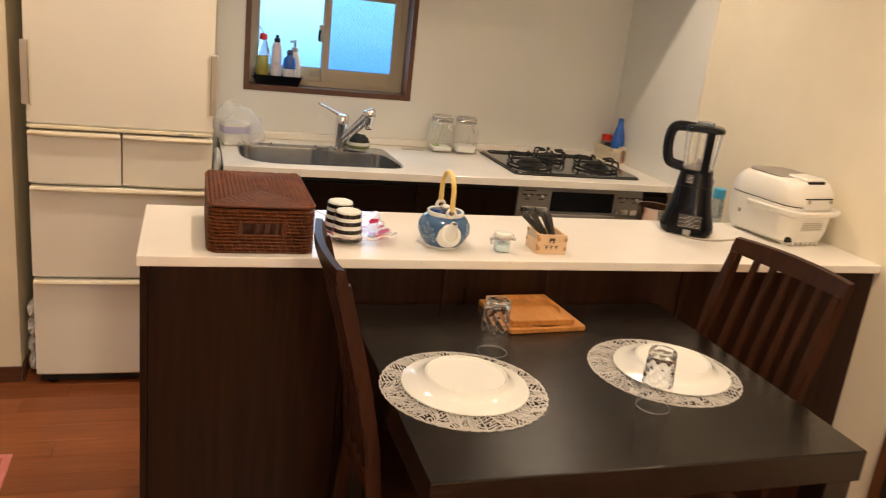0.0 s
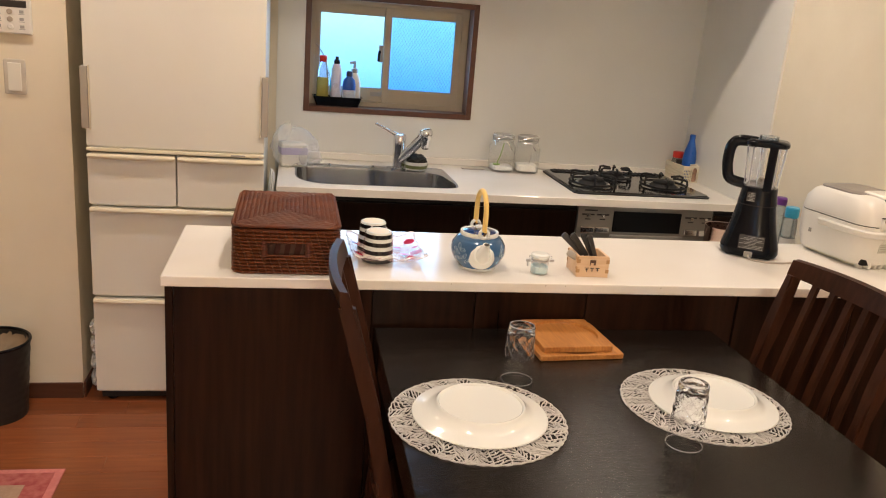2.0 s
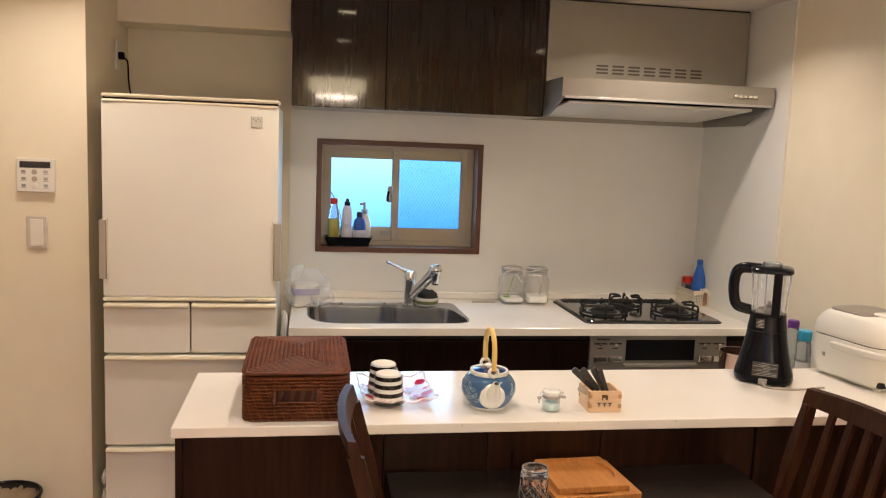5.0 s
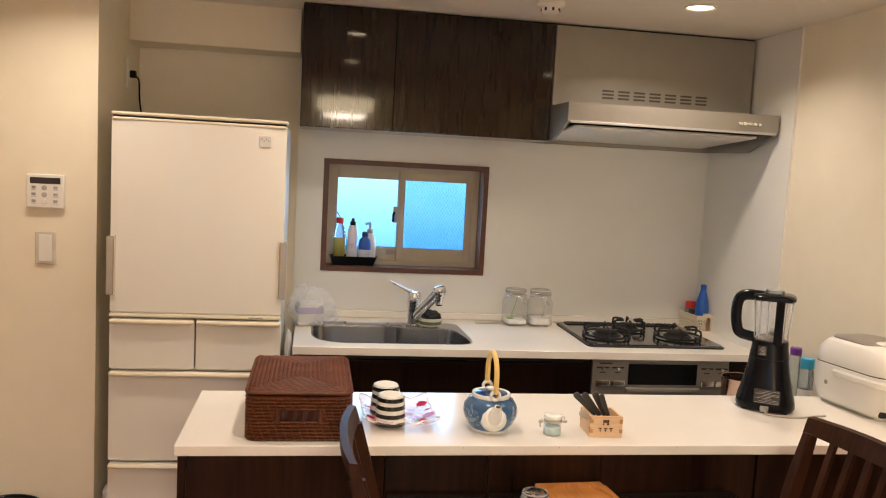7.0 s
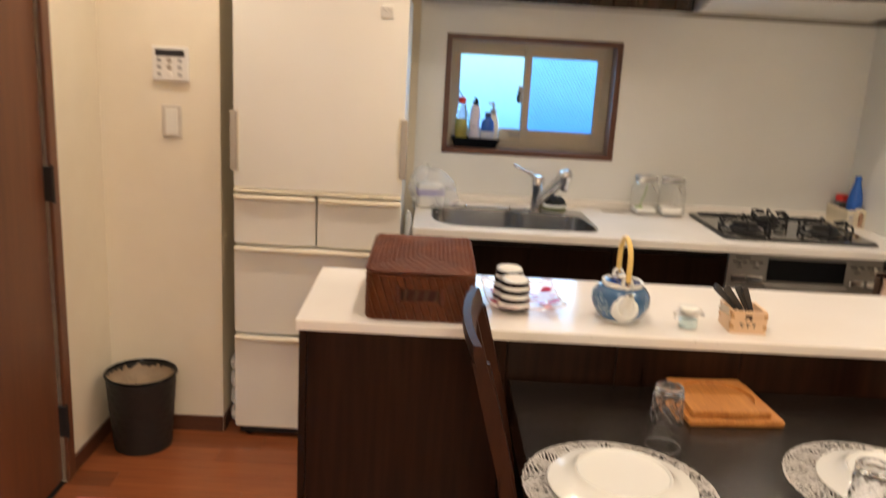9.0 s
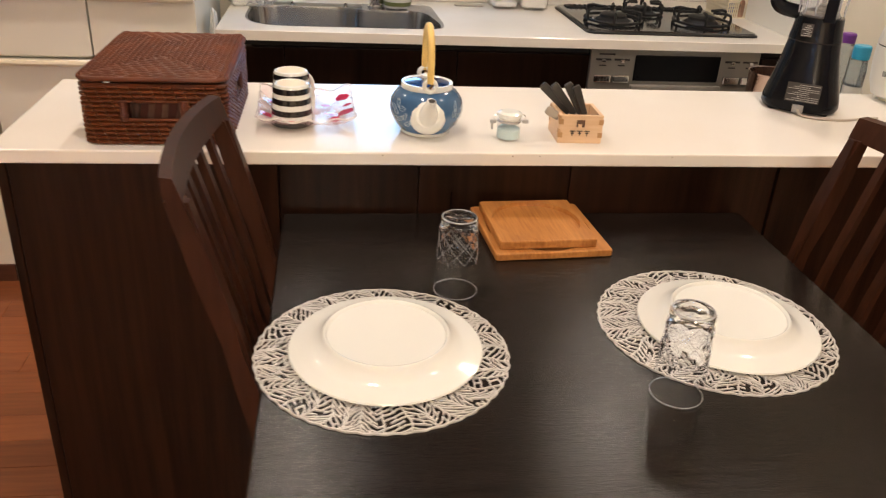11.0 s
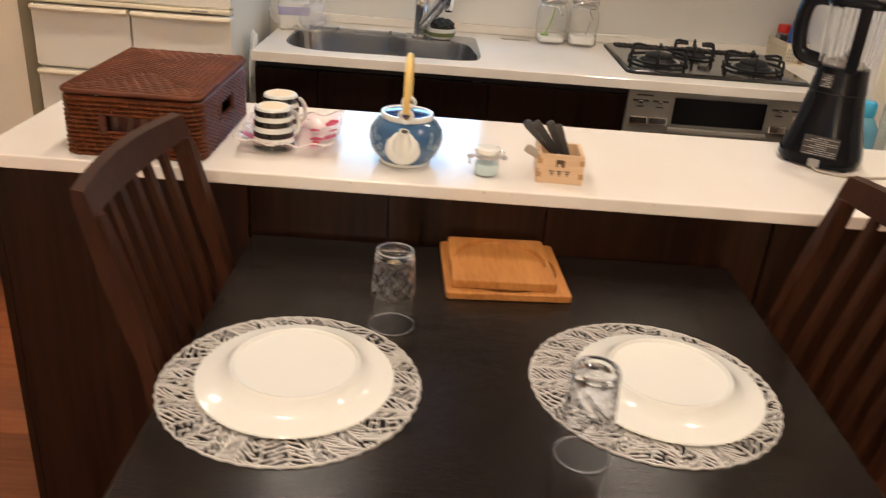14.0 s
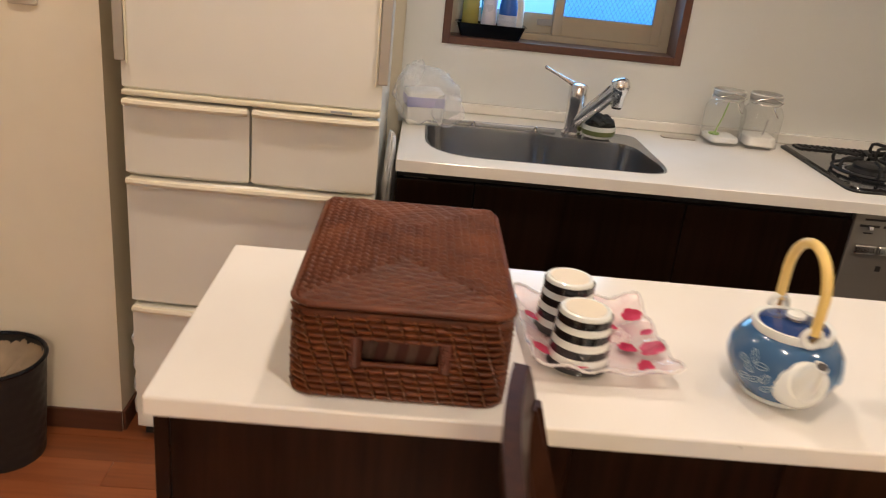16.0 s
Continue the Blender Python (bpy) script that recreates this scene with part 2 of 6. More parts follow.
LACE = mat("silver_white_lace_mat", (0.66, 0.655, 0.63), (0.53, 0.525, 0.50), 60, rough=0.36, metal=0.1, bump=0.15, bscale=300)
TEABLUE = mat("blue_glaze", (0.055, 0.145, 0.29), (0.032, 0.095, 0.205), 22, rough=0.14, coat=0.6, rvar=0.05)
TEADEEP = mat("deep_blue_glaze", (0.018, 0.06, 0.22), (0.010, 0.035, 0.14), 30, rough=0.14, coat=0.6, rvar=0.05)
TEAPALE = mat("pale_blue_brush", (0.40, 0.53, 0.64), (0.28, 0.41, 0.54), 60, rough=0.2, coat=0.4)
ROSE = mat("rose_red_print", (0.55, 0.05, 0.12), (0.34, 0.015, 0.05), 60, rough=0.2, coat=0.4)
PINKGLASS = mat("pink_tinted_glass", (0.93, 0.80, 0.81), (0.90, 0.50, 0.58), 45, rough=0.07, alpha=0.36, coat=0.4, rvar=0.02)
BEADGLASS = mat("dish_bead_glass", (0.88, 0.86, 0.84), (0.80, 0.74, 0.73), 60, rough=0.08, alpha=0.6, coat=0.5)
GRILLGLASS = mat("dark_grill_glass", (0.006, 0.006, 0.007), None, 20, rough=0.3, spec=0.12)
GRILLGREY = mat("grill_silver", (0.30, 0.285, 0.26), (0.26, 0.245, 0.225), 10, rough=0.36, metal=0.35)
MINT = mat("pale_mint_salt", (0.62, 0.79, 0.82), (0.54, 0.73, 0.77), 60, rough=0.7)
SALT = mat("white_powder", (0.82, 0.81, 0.78), (0.76, 0.75, 0.71), 80, rough=0.9)
GREEN = mat("green_plastic", (0.30, 0.50, 0.10), (0.25, 0.43, 0.08), 20, rough=0.4)
SPONGE = mat("dark_grey_scourer", (0.045, 0.045, 0.04), (0.02, 0.02, 0.02), 80, rough=0.95, bump=0.9, bscale=300, bdist=0.004)
OLIVE = mat("olive_green_band", (0.16, 0.19, 0.07), (0.12, 0.15, 0.05), 30, rough=0.4)
BLUEPL = mat("bright_blue_plastic", (0.02, 0.13, 0.50), (0.015, 0.09, 0.40), 20, rough=0.3)
CYANPL = mat("cyan_blue_plastic", (0.05, 0.42, 0.66), (0.04, 0.34, 0.56), 20, rough=0.3)
CYANCLEAR = mat("clear_cyan_plastic", (0.25, 0.62, 0.82), (0.18, 0.54, 0.76), 20, rough=0.2, trans=0.45)
PURPLE = mat("purple_plastic", (0.17, 0.045, 0.30), None, 20, rough=0.35)
REDPL = mat("red_plastic", (0.70, 0.045, 0.03), (0.58, 0.03, 0.02), 20, rough=0.35)
YELLOWLIQ = mat("yellow_liquid_plastic", (0.50, 0.44, 0.13), (0.42, 0.36, 0.09), 20, rough=0.2, trans=0.3)
COPPER = mat("worn_copper_steel", (0.52, 0.33, 0.25), (0.38, 0.23, 0.17), 16, rough=0.25, metal=1.0)
TINT = mat("clear_tinted_plastic", (0.75, 0.82, 0.85), (0.68, 0.76, 0.80), 10, rough=0.12, trans=0.8)
LABELGREY = mat("pale_print", (0.42, 0.42, 0.40), None, 30, rough=0.6)
INK = mat("dark_print", (0.035, 0.030, 0.028), None, 30, rough=0.6)
LABELPALE = mat("pale_grey_label", (0.62, 0.62, 0.56), (0.54, 0.54, 0.48), 60, rough=0.5)
SMOKEGREY = mat("taupe_lid_panel", (0.30, 0.27, 0.25), (0.26, 0.235, 0.215), 14, rough=0.3, metal=0.3)
LAMPGLOW = mat("lit_downlight_lens", (0.9, 0.88, 0.8), None, 5, rough=0.4, emit=(1.0, 0.80, 0.52), power=14.0)
DUSK = mat("dusk_daylight_backdrop", (0.1, 0.3, 0.5), None, 5, rough=1.0)
dn = DUSK.node_tree.nodes
dco, dsep, dramp, dem = dn.new("ShaderNodeTexCoord"), dn.new("ShaderNodeSeparateXYZ"), dn.new("ShaderNodeValToRGB"), dn.new("ShaderNodeEmission")
DUSK.node_tree.links.new(dco.outputs["Generated"], dsep.inputs[0])
DUSK.node_tree.links.new(dsep.outputs["Z"], dramp.inputs["Fac"])
dramp.color_ramp.elements[0].color, dramp.color_ramp.elements[1].color = (0.05, 0.33, 1.0, 1), (0.40, 0.80, 1.0, 1)
dramp.color_ramp.elements[0].position, dramp.color_ramp.elements[1].position = 0.24, 0.66
DUSK.node_tree.links.new(dramp.outputs["Color"], dem.inputs["Color"])
dem.inputs["Strength"].default_value = 2.2
DUSK.node_tree.links.new(dem.outputs[0], dn["Material Output"].inputs["Surface"])
DAYSOUTH = mat("bright_blue_daylight", (0.1, 0.3, 0.5), None, 5, rough=1.0, emit=(0.25, 0.5, 1.0), power=5.0)

# ---- mesh helpers ----


def smoothed(bm):
    for f in bm.faces:
        f.smooth = True
    return bm


def link(name, bm, material, smooth=True):
    me = bpy.data.meshes.new(name)
    bmesh.ops.recalc_face_normals(bm, faces=bm.faces)
    soft = [f.smooth for f in bm.faces]
    bm.to_mesh(me)
    bm.free()
    mats = material if isinstance(material, (list, tuple)) else [material]
    for m in mats:
        me.materials.append(m)
    if smooth:
        me.set_sharp_from_angle(angle=radians(42))
        me.polygons.foreach_set("use_smooth", soft)
    return new(name, me)


def thing(name, loc, label, category, group="", kind="", rz=0.0):
    o = new(name)
    o.empty_display_size = 0.05
    o.matrix_basis = pose(*loc, 0, 0, rz)
    return tagged(o, label, category, group, kind)


def part(name, bm, material, parent, label="", smooth=True, at=None):
    o = link(name, bm, material, smooth)
    o.parent = parent
    if at is not None:
        o.matrix_basis = at
    return tagged(o, label)


def solid(name, bm, material, label, category, kind="structure", group=""):
    return tagged(link(name, bm, material), label, category, group, kind)


def box(x0, x1, y0, y1, z0, z1, bev=0.0, seg=2, bm=None):
    own = bmesh.new()
    r = bmesh.ops.create_cube(own, size=1.0)
    bmesh.ops.scale(own, vec=(x1 - x0, y1 - y0, z1 - z0), verts=own.verts)
    bmesh.ops.translate(own, vec=((x0 + x1) / 2, (y0 + y1) / 2, (z0 + z1) / 2), verts=own.verts)
    if bev:
        bmesh.ops.bevel(own, geom=own.edges[:], offset=bev, segments=seg, profile=0.5, affect="EDGES")
    return own if bm is None else merge(bm, own)


def merge(bm, other):
    tmp = bpy.data.meshes.new("tmp")
    other.to_mesh(tmp)
    other.free()
    bm.from_mesh(tmp)
    bpy.data.meshes.remove(tmp)
    return bm


def moved(bm, m):
    bmesh.ops.transform(bm, matrix=m, verts=bm.verts)
    return bm


def loft(loops, cap0=True, cap1=True, bm=None):
    """Faces between rings of points, all of one length."""
    bm = bm or bmesh.new()
    rings = [[bm.verts.new(p) for p in lp] for lp in loops]
    n = len(rings[0])
    for a, b in zip(rings, rings[1:]):
        for i in range(n):
            j = (i + 1) % n
            bm.faces.new((a[i], a[j], b[j], b[i])).smooth = True
    if cap0:
        bm.faces.new(rings[0][::-1])
    if cap1:
        bm.faces.new(rings[-1])
    return bm


def lathe(prof, seg=40, cap0=True, cap1=True, bm=None):
    return loft([[(r * math.cos(2 * math.pi * i / seg), r * math.sin(2 * math.pi * i / seg), z) for i in range(seg)] for r, z in prof], cap0, cap1, bm)


def rrect(w, d, r, z, n=6, cx=0.0, cy=0.0):
    pts = []
    for qx, qy, a0 in ((1, 1, 0), (-1, 1, 90), (-1, -1, 180), (1, -1, 270)):
        for k in range(n + 1):
            a = radians(a0 + 90 * k / n)
            pts.append((cx + qx * (w / 2 - r) + r * math.cos(a), cy + qy * (d / 2 - r) + r * math.sin(a), z))
    return pts


def rblock(w, d, r, z0, z1, e=0.004, n=6, cx=0.0, cy=0.0):
    """A block with rounded upright corners and softened rims."""
    return loft([rrect(w - 2 * e, d - 2 * e, max(r - e, 0.001), z0, n, cx, cy), rrect(w, d, r, z0 + e, n, cx, cy),
                 rrect(w, d, r, z1 - e, n, cx, cy), rrect(w - 2 * e, d - 2 * e, max(r - e, 0.001), z1, n, cx, cy)])


def tube(path, rad, seg=10, closed=False, bm=None, flat=1.0):
    pts = [Vector(p) for p in path]
    loops, last = [], None
    for i, p in enumerate(pts):
        a = pts[i - 1] if (i or closed) else pts[i]
        b = pts[(i + 1) % len(pts)] if (i < len(pts) - 1 or closed) else pts[i]
        t = (b - a).normalized()
        u = last - t * last.dot(t) if last is not None else t.orthogonal()
        u.normalize()
        last = u
        v = t.cross(u)
        r = rad[i] if isinstance(rad, (list, tuple)) else rad
        loops.append([p + u * (r * math.cos(2 * math.pi * k / seg)) + v * (r * flat * math.sin(2 * math.pi * k / seg)) for k in range(seg)])
    if closed:
        loops.append(loops[0])
    return loft(loops, not closed, not closed, bm)


def arc(c, r, a0, a1, n, axis="y"):
    out = []
    for k in range(n + 1):
        a = radians(a0 + (a1 - a0) * k / n)
        u, v = r * math.cos(a), r * math.sin(a)
        out.append((c[0] + u, c[1], c[2] + v) if axis == "y" else (c[0] + u, c[1] + v, c[2]) if axis == "z" else (c[0], c[1] + u, c[2] + v))
    return out


def bezier(pts, n=14):
    p = [Vector(q) for q in pts]
    out = []
    for i in range(len(p) - 1):
        a, b, c, d = p[max(i - 1, 0)], p[i], p[i + 1], p[min(i + 2, len(p) - 1)]
        for k in range(n):
            t = k / n
            out.append(0.5 * ((2 * b) + (c - a) * t + (2 * a - 5 * b + 4 * c - d) * t * t + (3 * b - a - 3 * c + d) * t ** 3))
    return out + [p[-1]]


def prism(poly, axis, a, b):
    """A flat outline pushed from a to b along an axis."""
    f = {"x": lambda p, q: (q, p[0], p[1]), "y": lambda p, q: (p[0], q, p[1]), "z": lambda p, q: (p[0], p[1], q)}[axis]
    return loft([[f(p, a) for p in poly], [f(p, b) for p in poly]])


def fillet(poly, radii, n=6):
    out = []
    for i, p in enumerate(poly):
        p, a, b = Vector(p), Vector(poly[i - 1]), Vector(poly[(i + 1) % len(poly)])
        u, v = (a - p).normalized(), (b - p).normalized()
        r = radii[i]
        for k in range(n + 1):
            t = k / n
            out.append(p + u * r * (1 - t) ** 2 + v * r * t ** 2)
    return [(q.x, q.y) for q in out]


def ray_ring(poly, c, angles):
    out = []
    for a in angles:
        d = (math.cos(a), math.sin(a))
        best = None
        for i in range(len(poly)):
            p, q = poly[i - 1], poly[i]
            ex, ey = q[0] - p[0], q[1] - p[1]
            den = d[0] * ey - d[1] * ex
            if abs(den) < 1e-12:
                continue
            t = ((p[0] - c[0]) * ey - (p[1] - c[1]) * ex) / den
            s = ((p[0] - c[0]) * d[1] - (p[1] - c[1]) * d[0]) / den
            if t > 0 and -1e-9 <= s <= 1 + 1e-9 and (best is None or t > best):
                best = t
        out.append((c[0] + d[0] * best, c[1] + d[1] * best))
    return out


def angles_for(c, *polys, n=72):
    s = {round(2 * math.pi * i / n, 6) for i in range(n)}
    for poly in polys:
        s |= {round(math.atan2(p[1] - c[1], p[0] - c[0]) % (2 * math.pi), 6) for p in poly}
    out = []
    for a in sorted(s):
        if not out or a - out[-1] > 1e-4:
            out.append(a)
    return out


# ---- structure ----
XL, XR, YB, YF = -2.33, 0.735, 0.61, -4.8
XN, YN = -1.905, -0.05          # fridge niche: left cheek, and the plane of the wall beside it
WX0, WX1, WZ0, WZ1 = -1.105, -0.348, 1.06, 1.568

tagged(link("ground", box(-9, 9, -12, 8, -0.45, -0.3), mat("outside_gravel", (0.30, 0.28, 0.25), (0.2, 0.19, 0.17), 40, rough=0.9, bump=0.5)), "grey gravel ground outside the house", "ground", kind="structure")
floor = tagged(link("floor", box(XL - 0.1, XR + 0.1, YF - 0.1, YB + 0.1, -0.12, -0.016), SHADOWGAP), "red-brown wooden plank floor", "floor", kind="structure")
wn_back = bmesh.new()
box(XL - 0.12, WX0, YB, YB + 0.14, 0, CEIL, bm=wn_back)
box(WX1, XR + 0.12, YB, YB + 0.14, 0, CEIL, bm=wn_back)
box(WX0, WX1, YB, YB + 0.14, 0, WZ0, bm=wn_back)
box(WX0, WX1, YB, YB + 0.14, WZ1, CEIL, bm=wn_back)
solid("wall_north", wn_back, WALLPAPER, "cream papered wall with a small kitchen window", "wall")
solid("wall_northwest", box(XL, XN, YN, YB, 0, CEIL), WALLPAPER, "cream papered wall beside the fridge niche", "wall")
we = bmesh.new()
box(XR, XR + 0.12, -1.43, YB, 0, CEIL, bm=we)
box(XR, XR + 0.12, YF, -2.23, 0, CEIL, bm=we)
box(XR, XR + 0.12, -2.23, -1.43, 2.03, CEIL, bm=we)
solid("wall_east", we, WALLPAPER, "cream papered side wall of the kitchen", "wall")
ww = bmesh.new()
box(XL - 0.12, XL, -0.47, YB, 0, CEIL, bm=ww)
box(XL - 0.12, XL, YF, -1.12, 0, CEIL, bm=ww)
box(XL - 0.12, XL, -1.12, -0.47, 2.03, CEIL, bm=ww)
solid("wall_west", ww, WALLPAPER, "cream papered wall with a dark wooden door", "wall")
ws = bmesh.new()
box(XL - 0.12, -2.15, YF - 0.12, YF, 0, CEIL, bm=ws)
box(-1.85, XR + 0.12, YF - 0.12, YF, 0, CEIL, bm=ws)
box(-2.15, -1.85, YF - 0.12, YF, 0, 0.25, bm=ws)
box(-2.15, -1.85, YF - 0.12, YF, 1.95, CEIL, bm=ws)
solid("wall_south", ws, WALLPAPER, "cream papered wall with a slit of daylight", "wall")
solid("ceiling", box(XL - 0.12, XR + 0.12, YF - 0.12, YB + 0.14, CEIL, CEIL + 0.12), CEILPAPER, "flat cream papered ceiling", "ceiling")
solid("beam", box(XN, -1.222, 0.42, YB, 2.0, CEIL, 0.002), WALLPAPER, "papered soffit above the fridge niche", "beam")
solid("wall_panel_north", box(-1.222, WX0, YB - 0.006, YB, 0.8, CEIL), PANELWHITE, "white enamel panel behind the worktop", "wall panel")
solid("wall_panel_north_b", box(WX1, XR - 0.006, YB - 0.006, YB, 0.8, CEIL), PANELWHITE, "white enamel panel behind the hob", "wall panel")
solid("wall_panel_north_c", box(WX0, WX1, YB - 0.006, YB, 0.8, WZ0), PANELWHITE, "white enamel panel under the window", "wall panel")
solid("wall_panel_north_d", box(WX0, WX1, YB - 0.006, YB, WZ1, CEIL), PANELWHITE, "white enamel panel over the window", "wall panel")
solid("wall_panel_east", box(XR - 0.006, XR, -0.085, YB, 0.0, CEIL), PANELWHITE, "white enamel panel on the side wall", "wall panel")
solid("trim_panel_east", box(XR - 0.009, XR, -0.092, -0.085, 0.0, CEIL), WHITEPL, "white edging of the side panel", "trim")
for nm, b in (("baseboard_1", box(XL + 0.009, XN, YN - 0.009, YN, 0, 0.062, 0.002)), ("baseboard_2", box(XL, XL + 0.009, -0.42, YN, 0, 0.062, 0.002)),
              ("baseboard_3", box(XR - 0.009, XR, -1.38, -1.2, 0, 0.062, 0.002)), ("baseboard_4", box(XN, XN + 0.009, YN, 0.6, 0, 0.062, 0.002))):
    solid(nm, b, TRIMWOOD, "dark brown wooden baseboard", "baseboard")


HINGES, LEVER = (0.225, 1.027, 1.83), 0.235


def door(name, x, side, y0, y1):
    """A flush wooden door with casing in a side wall; side is the way into the room."""
    d = thing(name, (x, (y0 + y1) / 2, 0), "closed dark brown wooden door in its casing", "door", kind="structure")
    w = (y1 - y0) / 2
    s = side
    for a, b in ((-w, -w + 0.05), (w - 0.05, w)):
        part("casing", box(min(-0.1 * s, 0.012 * s), max(-0.1 * s, 0.012 * s), a, b, 0, 2.03, 0.003), DOORWOOD, d)
    part("head", box(min(-0.1 * s, 0.012 * s), max(-0.1 * s, 0.012 * s), -w + 0.05, w - 0.05, 1.985, 2.03, 0.003), DOORWOOD, d)
    leaf = part("leaf", box(min(-0.045 * s, -0.01 * s), max(-0.045 * s, -0.01 * s), -w + 0.053, w - 0.053, 0.008, 1.982, 0.003), DOORWOOD, d)
    for hz in HINGES:
        hg = part("hinge", box(-0.012 * s - 0.003, 0.013 * s + 0.003, w - 0.058, w - 0.046, hz - 0.055, hz + 0.055, 0.002), IRON, leaf, "dark metal hinge")
        part("pin", tube([(0.016 * s, w - 0.052, hz - 0.06), (0.016 * s, w - 0.052, hz + 0.06)], 0.005, 10), IRON, hg)
    rose = part("handle_plate", box(min(-0.01 * s, -0.004 * s), max(-0.01 * s, -0.004 * s), -w + 0.09, -w + 0.13, 0.82, 0.98, 0.002), STEEL, leaf, "satin metal handle plate")
    part("lever", merge(tube([(-0.008 * s, -w + 0.11, 0.93), (0.045 * s, -w + 0.11, 0.93)], 0.008, 10), box(0.037 * s - 0.006, 0.037 * s + 0.006, -w + 0.1, -w + LEVER, 0.92, 0.94, 0.002)), STEEL, rose, "flat satin lever")
    return d


door("door_1", XL, 1, -1.12, -0.42)
door("door_2", XR, -1, -2.23, -1.385)

# kitchen window
win = thing("window_1", (0, YB, 0), "small frosted sliding window in a brown wooden frame", "window", kind="structure")
F = 0.024
fr = bmesh.new()
for q in ((WX0, WX0 + F, WZ0, WZ1), (WX1 - F, WX1, WZ0, WZ1), (WX0 + F, WX1 - F, WZ0, WZ0 + F), (WX0 + F, WX1 - F, WZ1 - F, WZ1)):
    box(q[0], q[1], -0.014, 0.085, q[2], q[3], 0.0015, bm=fr)
part("window_frame", fr, WINTRIM, win, "dark brown wooden window frame")
IX0, IX1, IZ0, IZ1 = WX0 + F, WX1 - F, WZ0 + F, WZ1 - F
af = bmesh.new()
for q in ((WX0, IX0 + 0.02, WZ0, WZ1), (IX1 - 0.03, WX1, WZ0, WZ1), (IX0 + 0.02, IX1 - 0.03, WZ0, IZ0 + 0.02), (IX0 + 0.02, IX1 - 0.03, IZ1 - 0.02, WZ1)):
    box(q[0], q[1], 0.085, 0.135, q[2], q[3], 0.001, bm=af)
part("track_frame", af, ALU, win, "beige aluminium track frame")
MID = -0.742


def sash(x0, x1, y0, y1, sw, bz, glass):
    b = bmesh.new()
    z0, z1 = IZ0 + 0.02, IZ1 - 0.02
    for q in ((x0, x0 + sw, z0, z1), (x1 - sw, x1, z0, z1), (x0 + sw, x1 - sw, z0, z0 + bz), (x0 + sw, x1 - sw, z1 - 0.04, z1)):
        box(q[0], q[1], y0, y1, q[2], q[3], 0.0015, bm=b)
    s = part("sash", b, ALU, win, "beige aluminium sliding sash")
    p = part("pane", box(x0 + sw, x1 - sw, (y0 + y1) / 2 - 0.002, (y0 + y1) / 2 + 0.002, z0 + bz, z1 - 0.04), glass, s, "frosted patterned glass pane", smooth=False)
    p.visible_shadow = False
    return s


sash(IX0 + 0.02, MID + 0.012, 0.112, 0.13, 0.024, 0.062, FROST)
right_sash = sash(MID - 0.01, IX1 - 0.0295, 0.09, 0.108, 0.03, 0.062, WIREGLASS)
wx0, wx1, wz0, wz1 = MID + 0.02, IX1 - 0.0595, IZ0 + 0.082, IZ1 - 0.06
wire = bmesh.new()
for k in range(-22, 30):
    for sgn in (-1, 1):
        pts = []
        for j in range(25):
            z = wz0 + (wz1 - wz0) * j / 24
            x = wx0 + 0.0145 * k + sgn * 0.6 * (z - (wz0 + wz1) / 2)
            if wx0 < x < wx1:
                pts.append((x, 0.0966, z))
        if len(pts) > 1:
            tube([pts[0], pts[-1]], 0.0005, 4, bm=wire)
tagged(part("wire_mesh", wire, GREYPL, right_sash, "fine diamond wire in the glass"), kind="stuff")
latch = part("latch", box(MID - 0.034, MID - 0.012, 0.076, 0.092, 1.285, 1.36, 0.003), GREYPL, win, "grey metal crescent lock")
part("catch", tube([(MID - 0.03, 0.074, 1.335), (MID - 0.034, 0.066, 1.315), (MID - 0.034, 0.066, 1.29)], 0.006), BLACK, latch)
part("pull", box(MID - 0.06, MID - 0.01, 0.105, 0.113, 1.13, 1.15, 0.002), GREYPL, win)
bd = tagged(link("backdrop", box(-1.7, 0.25, 0.98, 1.0, 0.7, 2.0), DUSK), "blue dusk daylight outside the window", "backdrop", kind="structure")
bd2 = tagged(link("backdrop_south", box(-2.6, -1.4, YF - 0.45, YF - 0.43, 0.0, 2.2), DAYSOUTH), "blue dusk daylight outside the slit window", "backdrop", kind="structure")
win2 = thing("window_2", (-2.0, YF, 0), "narrow window between drawn curtains", "window", kind="structure")
part("pane", box(-0.15, 0.15, -0.07, -0.066, 0.25, 1.95), GLASS, win2, smooth=False).visible_shadow = False
part("frame", merge(merge(box(-0.15, -0.13, -0.09, 0.01, 0.25, 1.95, 0.002), box(0.13, 0.15, -0.09, 0.01, 0.25, 1.95, 0.002)), box(-0.13, 0.13, -0.09, 0.01, 0.25, 0.28, 0.002)), WHITEPL, win2)

# downlights
for i, (lx, ly, lw) in enumerate(DOWNLIGHTS):
    dl = thing("downlight", (lx, ly, CEIL), "round recessed warm white ceiling downlight, lit", "ceiling light", "ceiling downlights")
    part("ring", lathe([(0.046, -0.001), (0.056, -0.001), (0.058, -0.004), (0.052, -0.009), (0.046, -0.006)], 36, False, False), WHITEPL, dl)
    part("lens", lathe([(0.046, -0.004), (0.02, -0.0035)], 30, False, True), LAMPGLOW, dl, "glowing lens")
big = thing("ceiling_lamp", (-0.9, -4.2, CEIL), "round white ceiling lamp, lit", "ceiling light")
part("housing", lathe([(0.26, 0.0), (0.285, -0.015), (0.285, -0.03), (0.26, -0.034)], 40), WHITEPL, big)
part("diffuser", lathe([(0.262, -0.034), (0.27, -0.09), (0.245, -0.15), (0.17, -0.185), (0.06, -0.193)], 40), LAMPGLOW, big, "glowing diffuser")
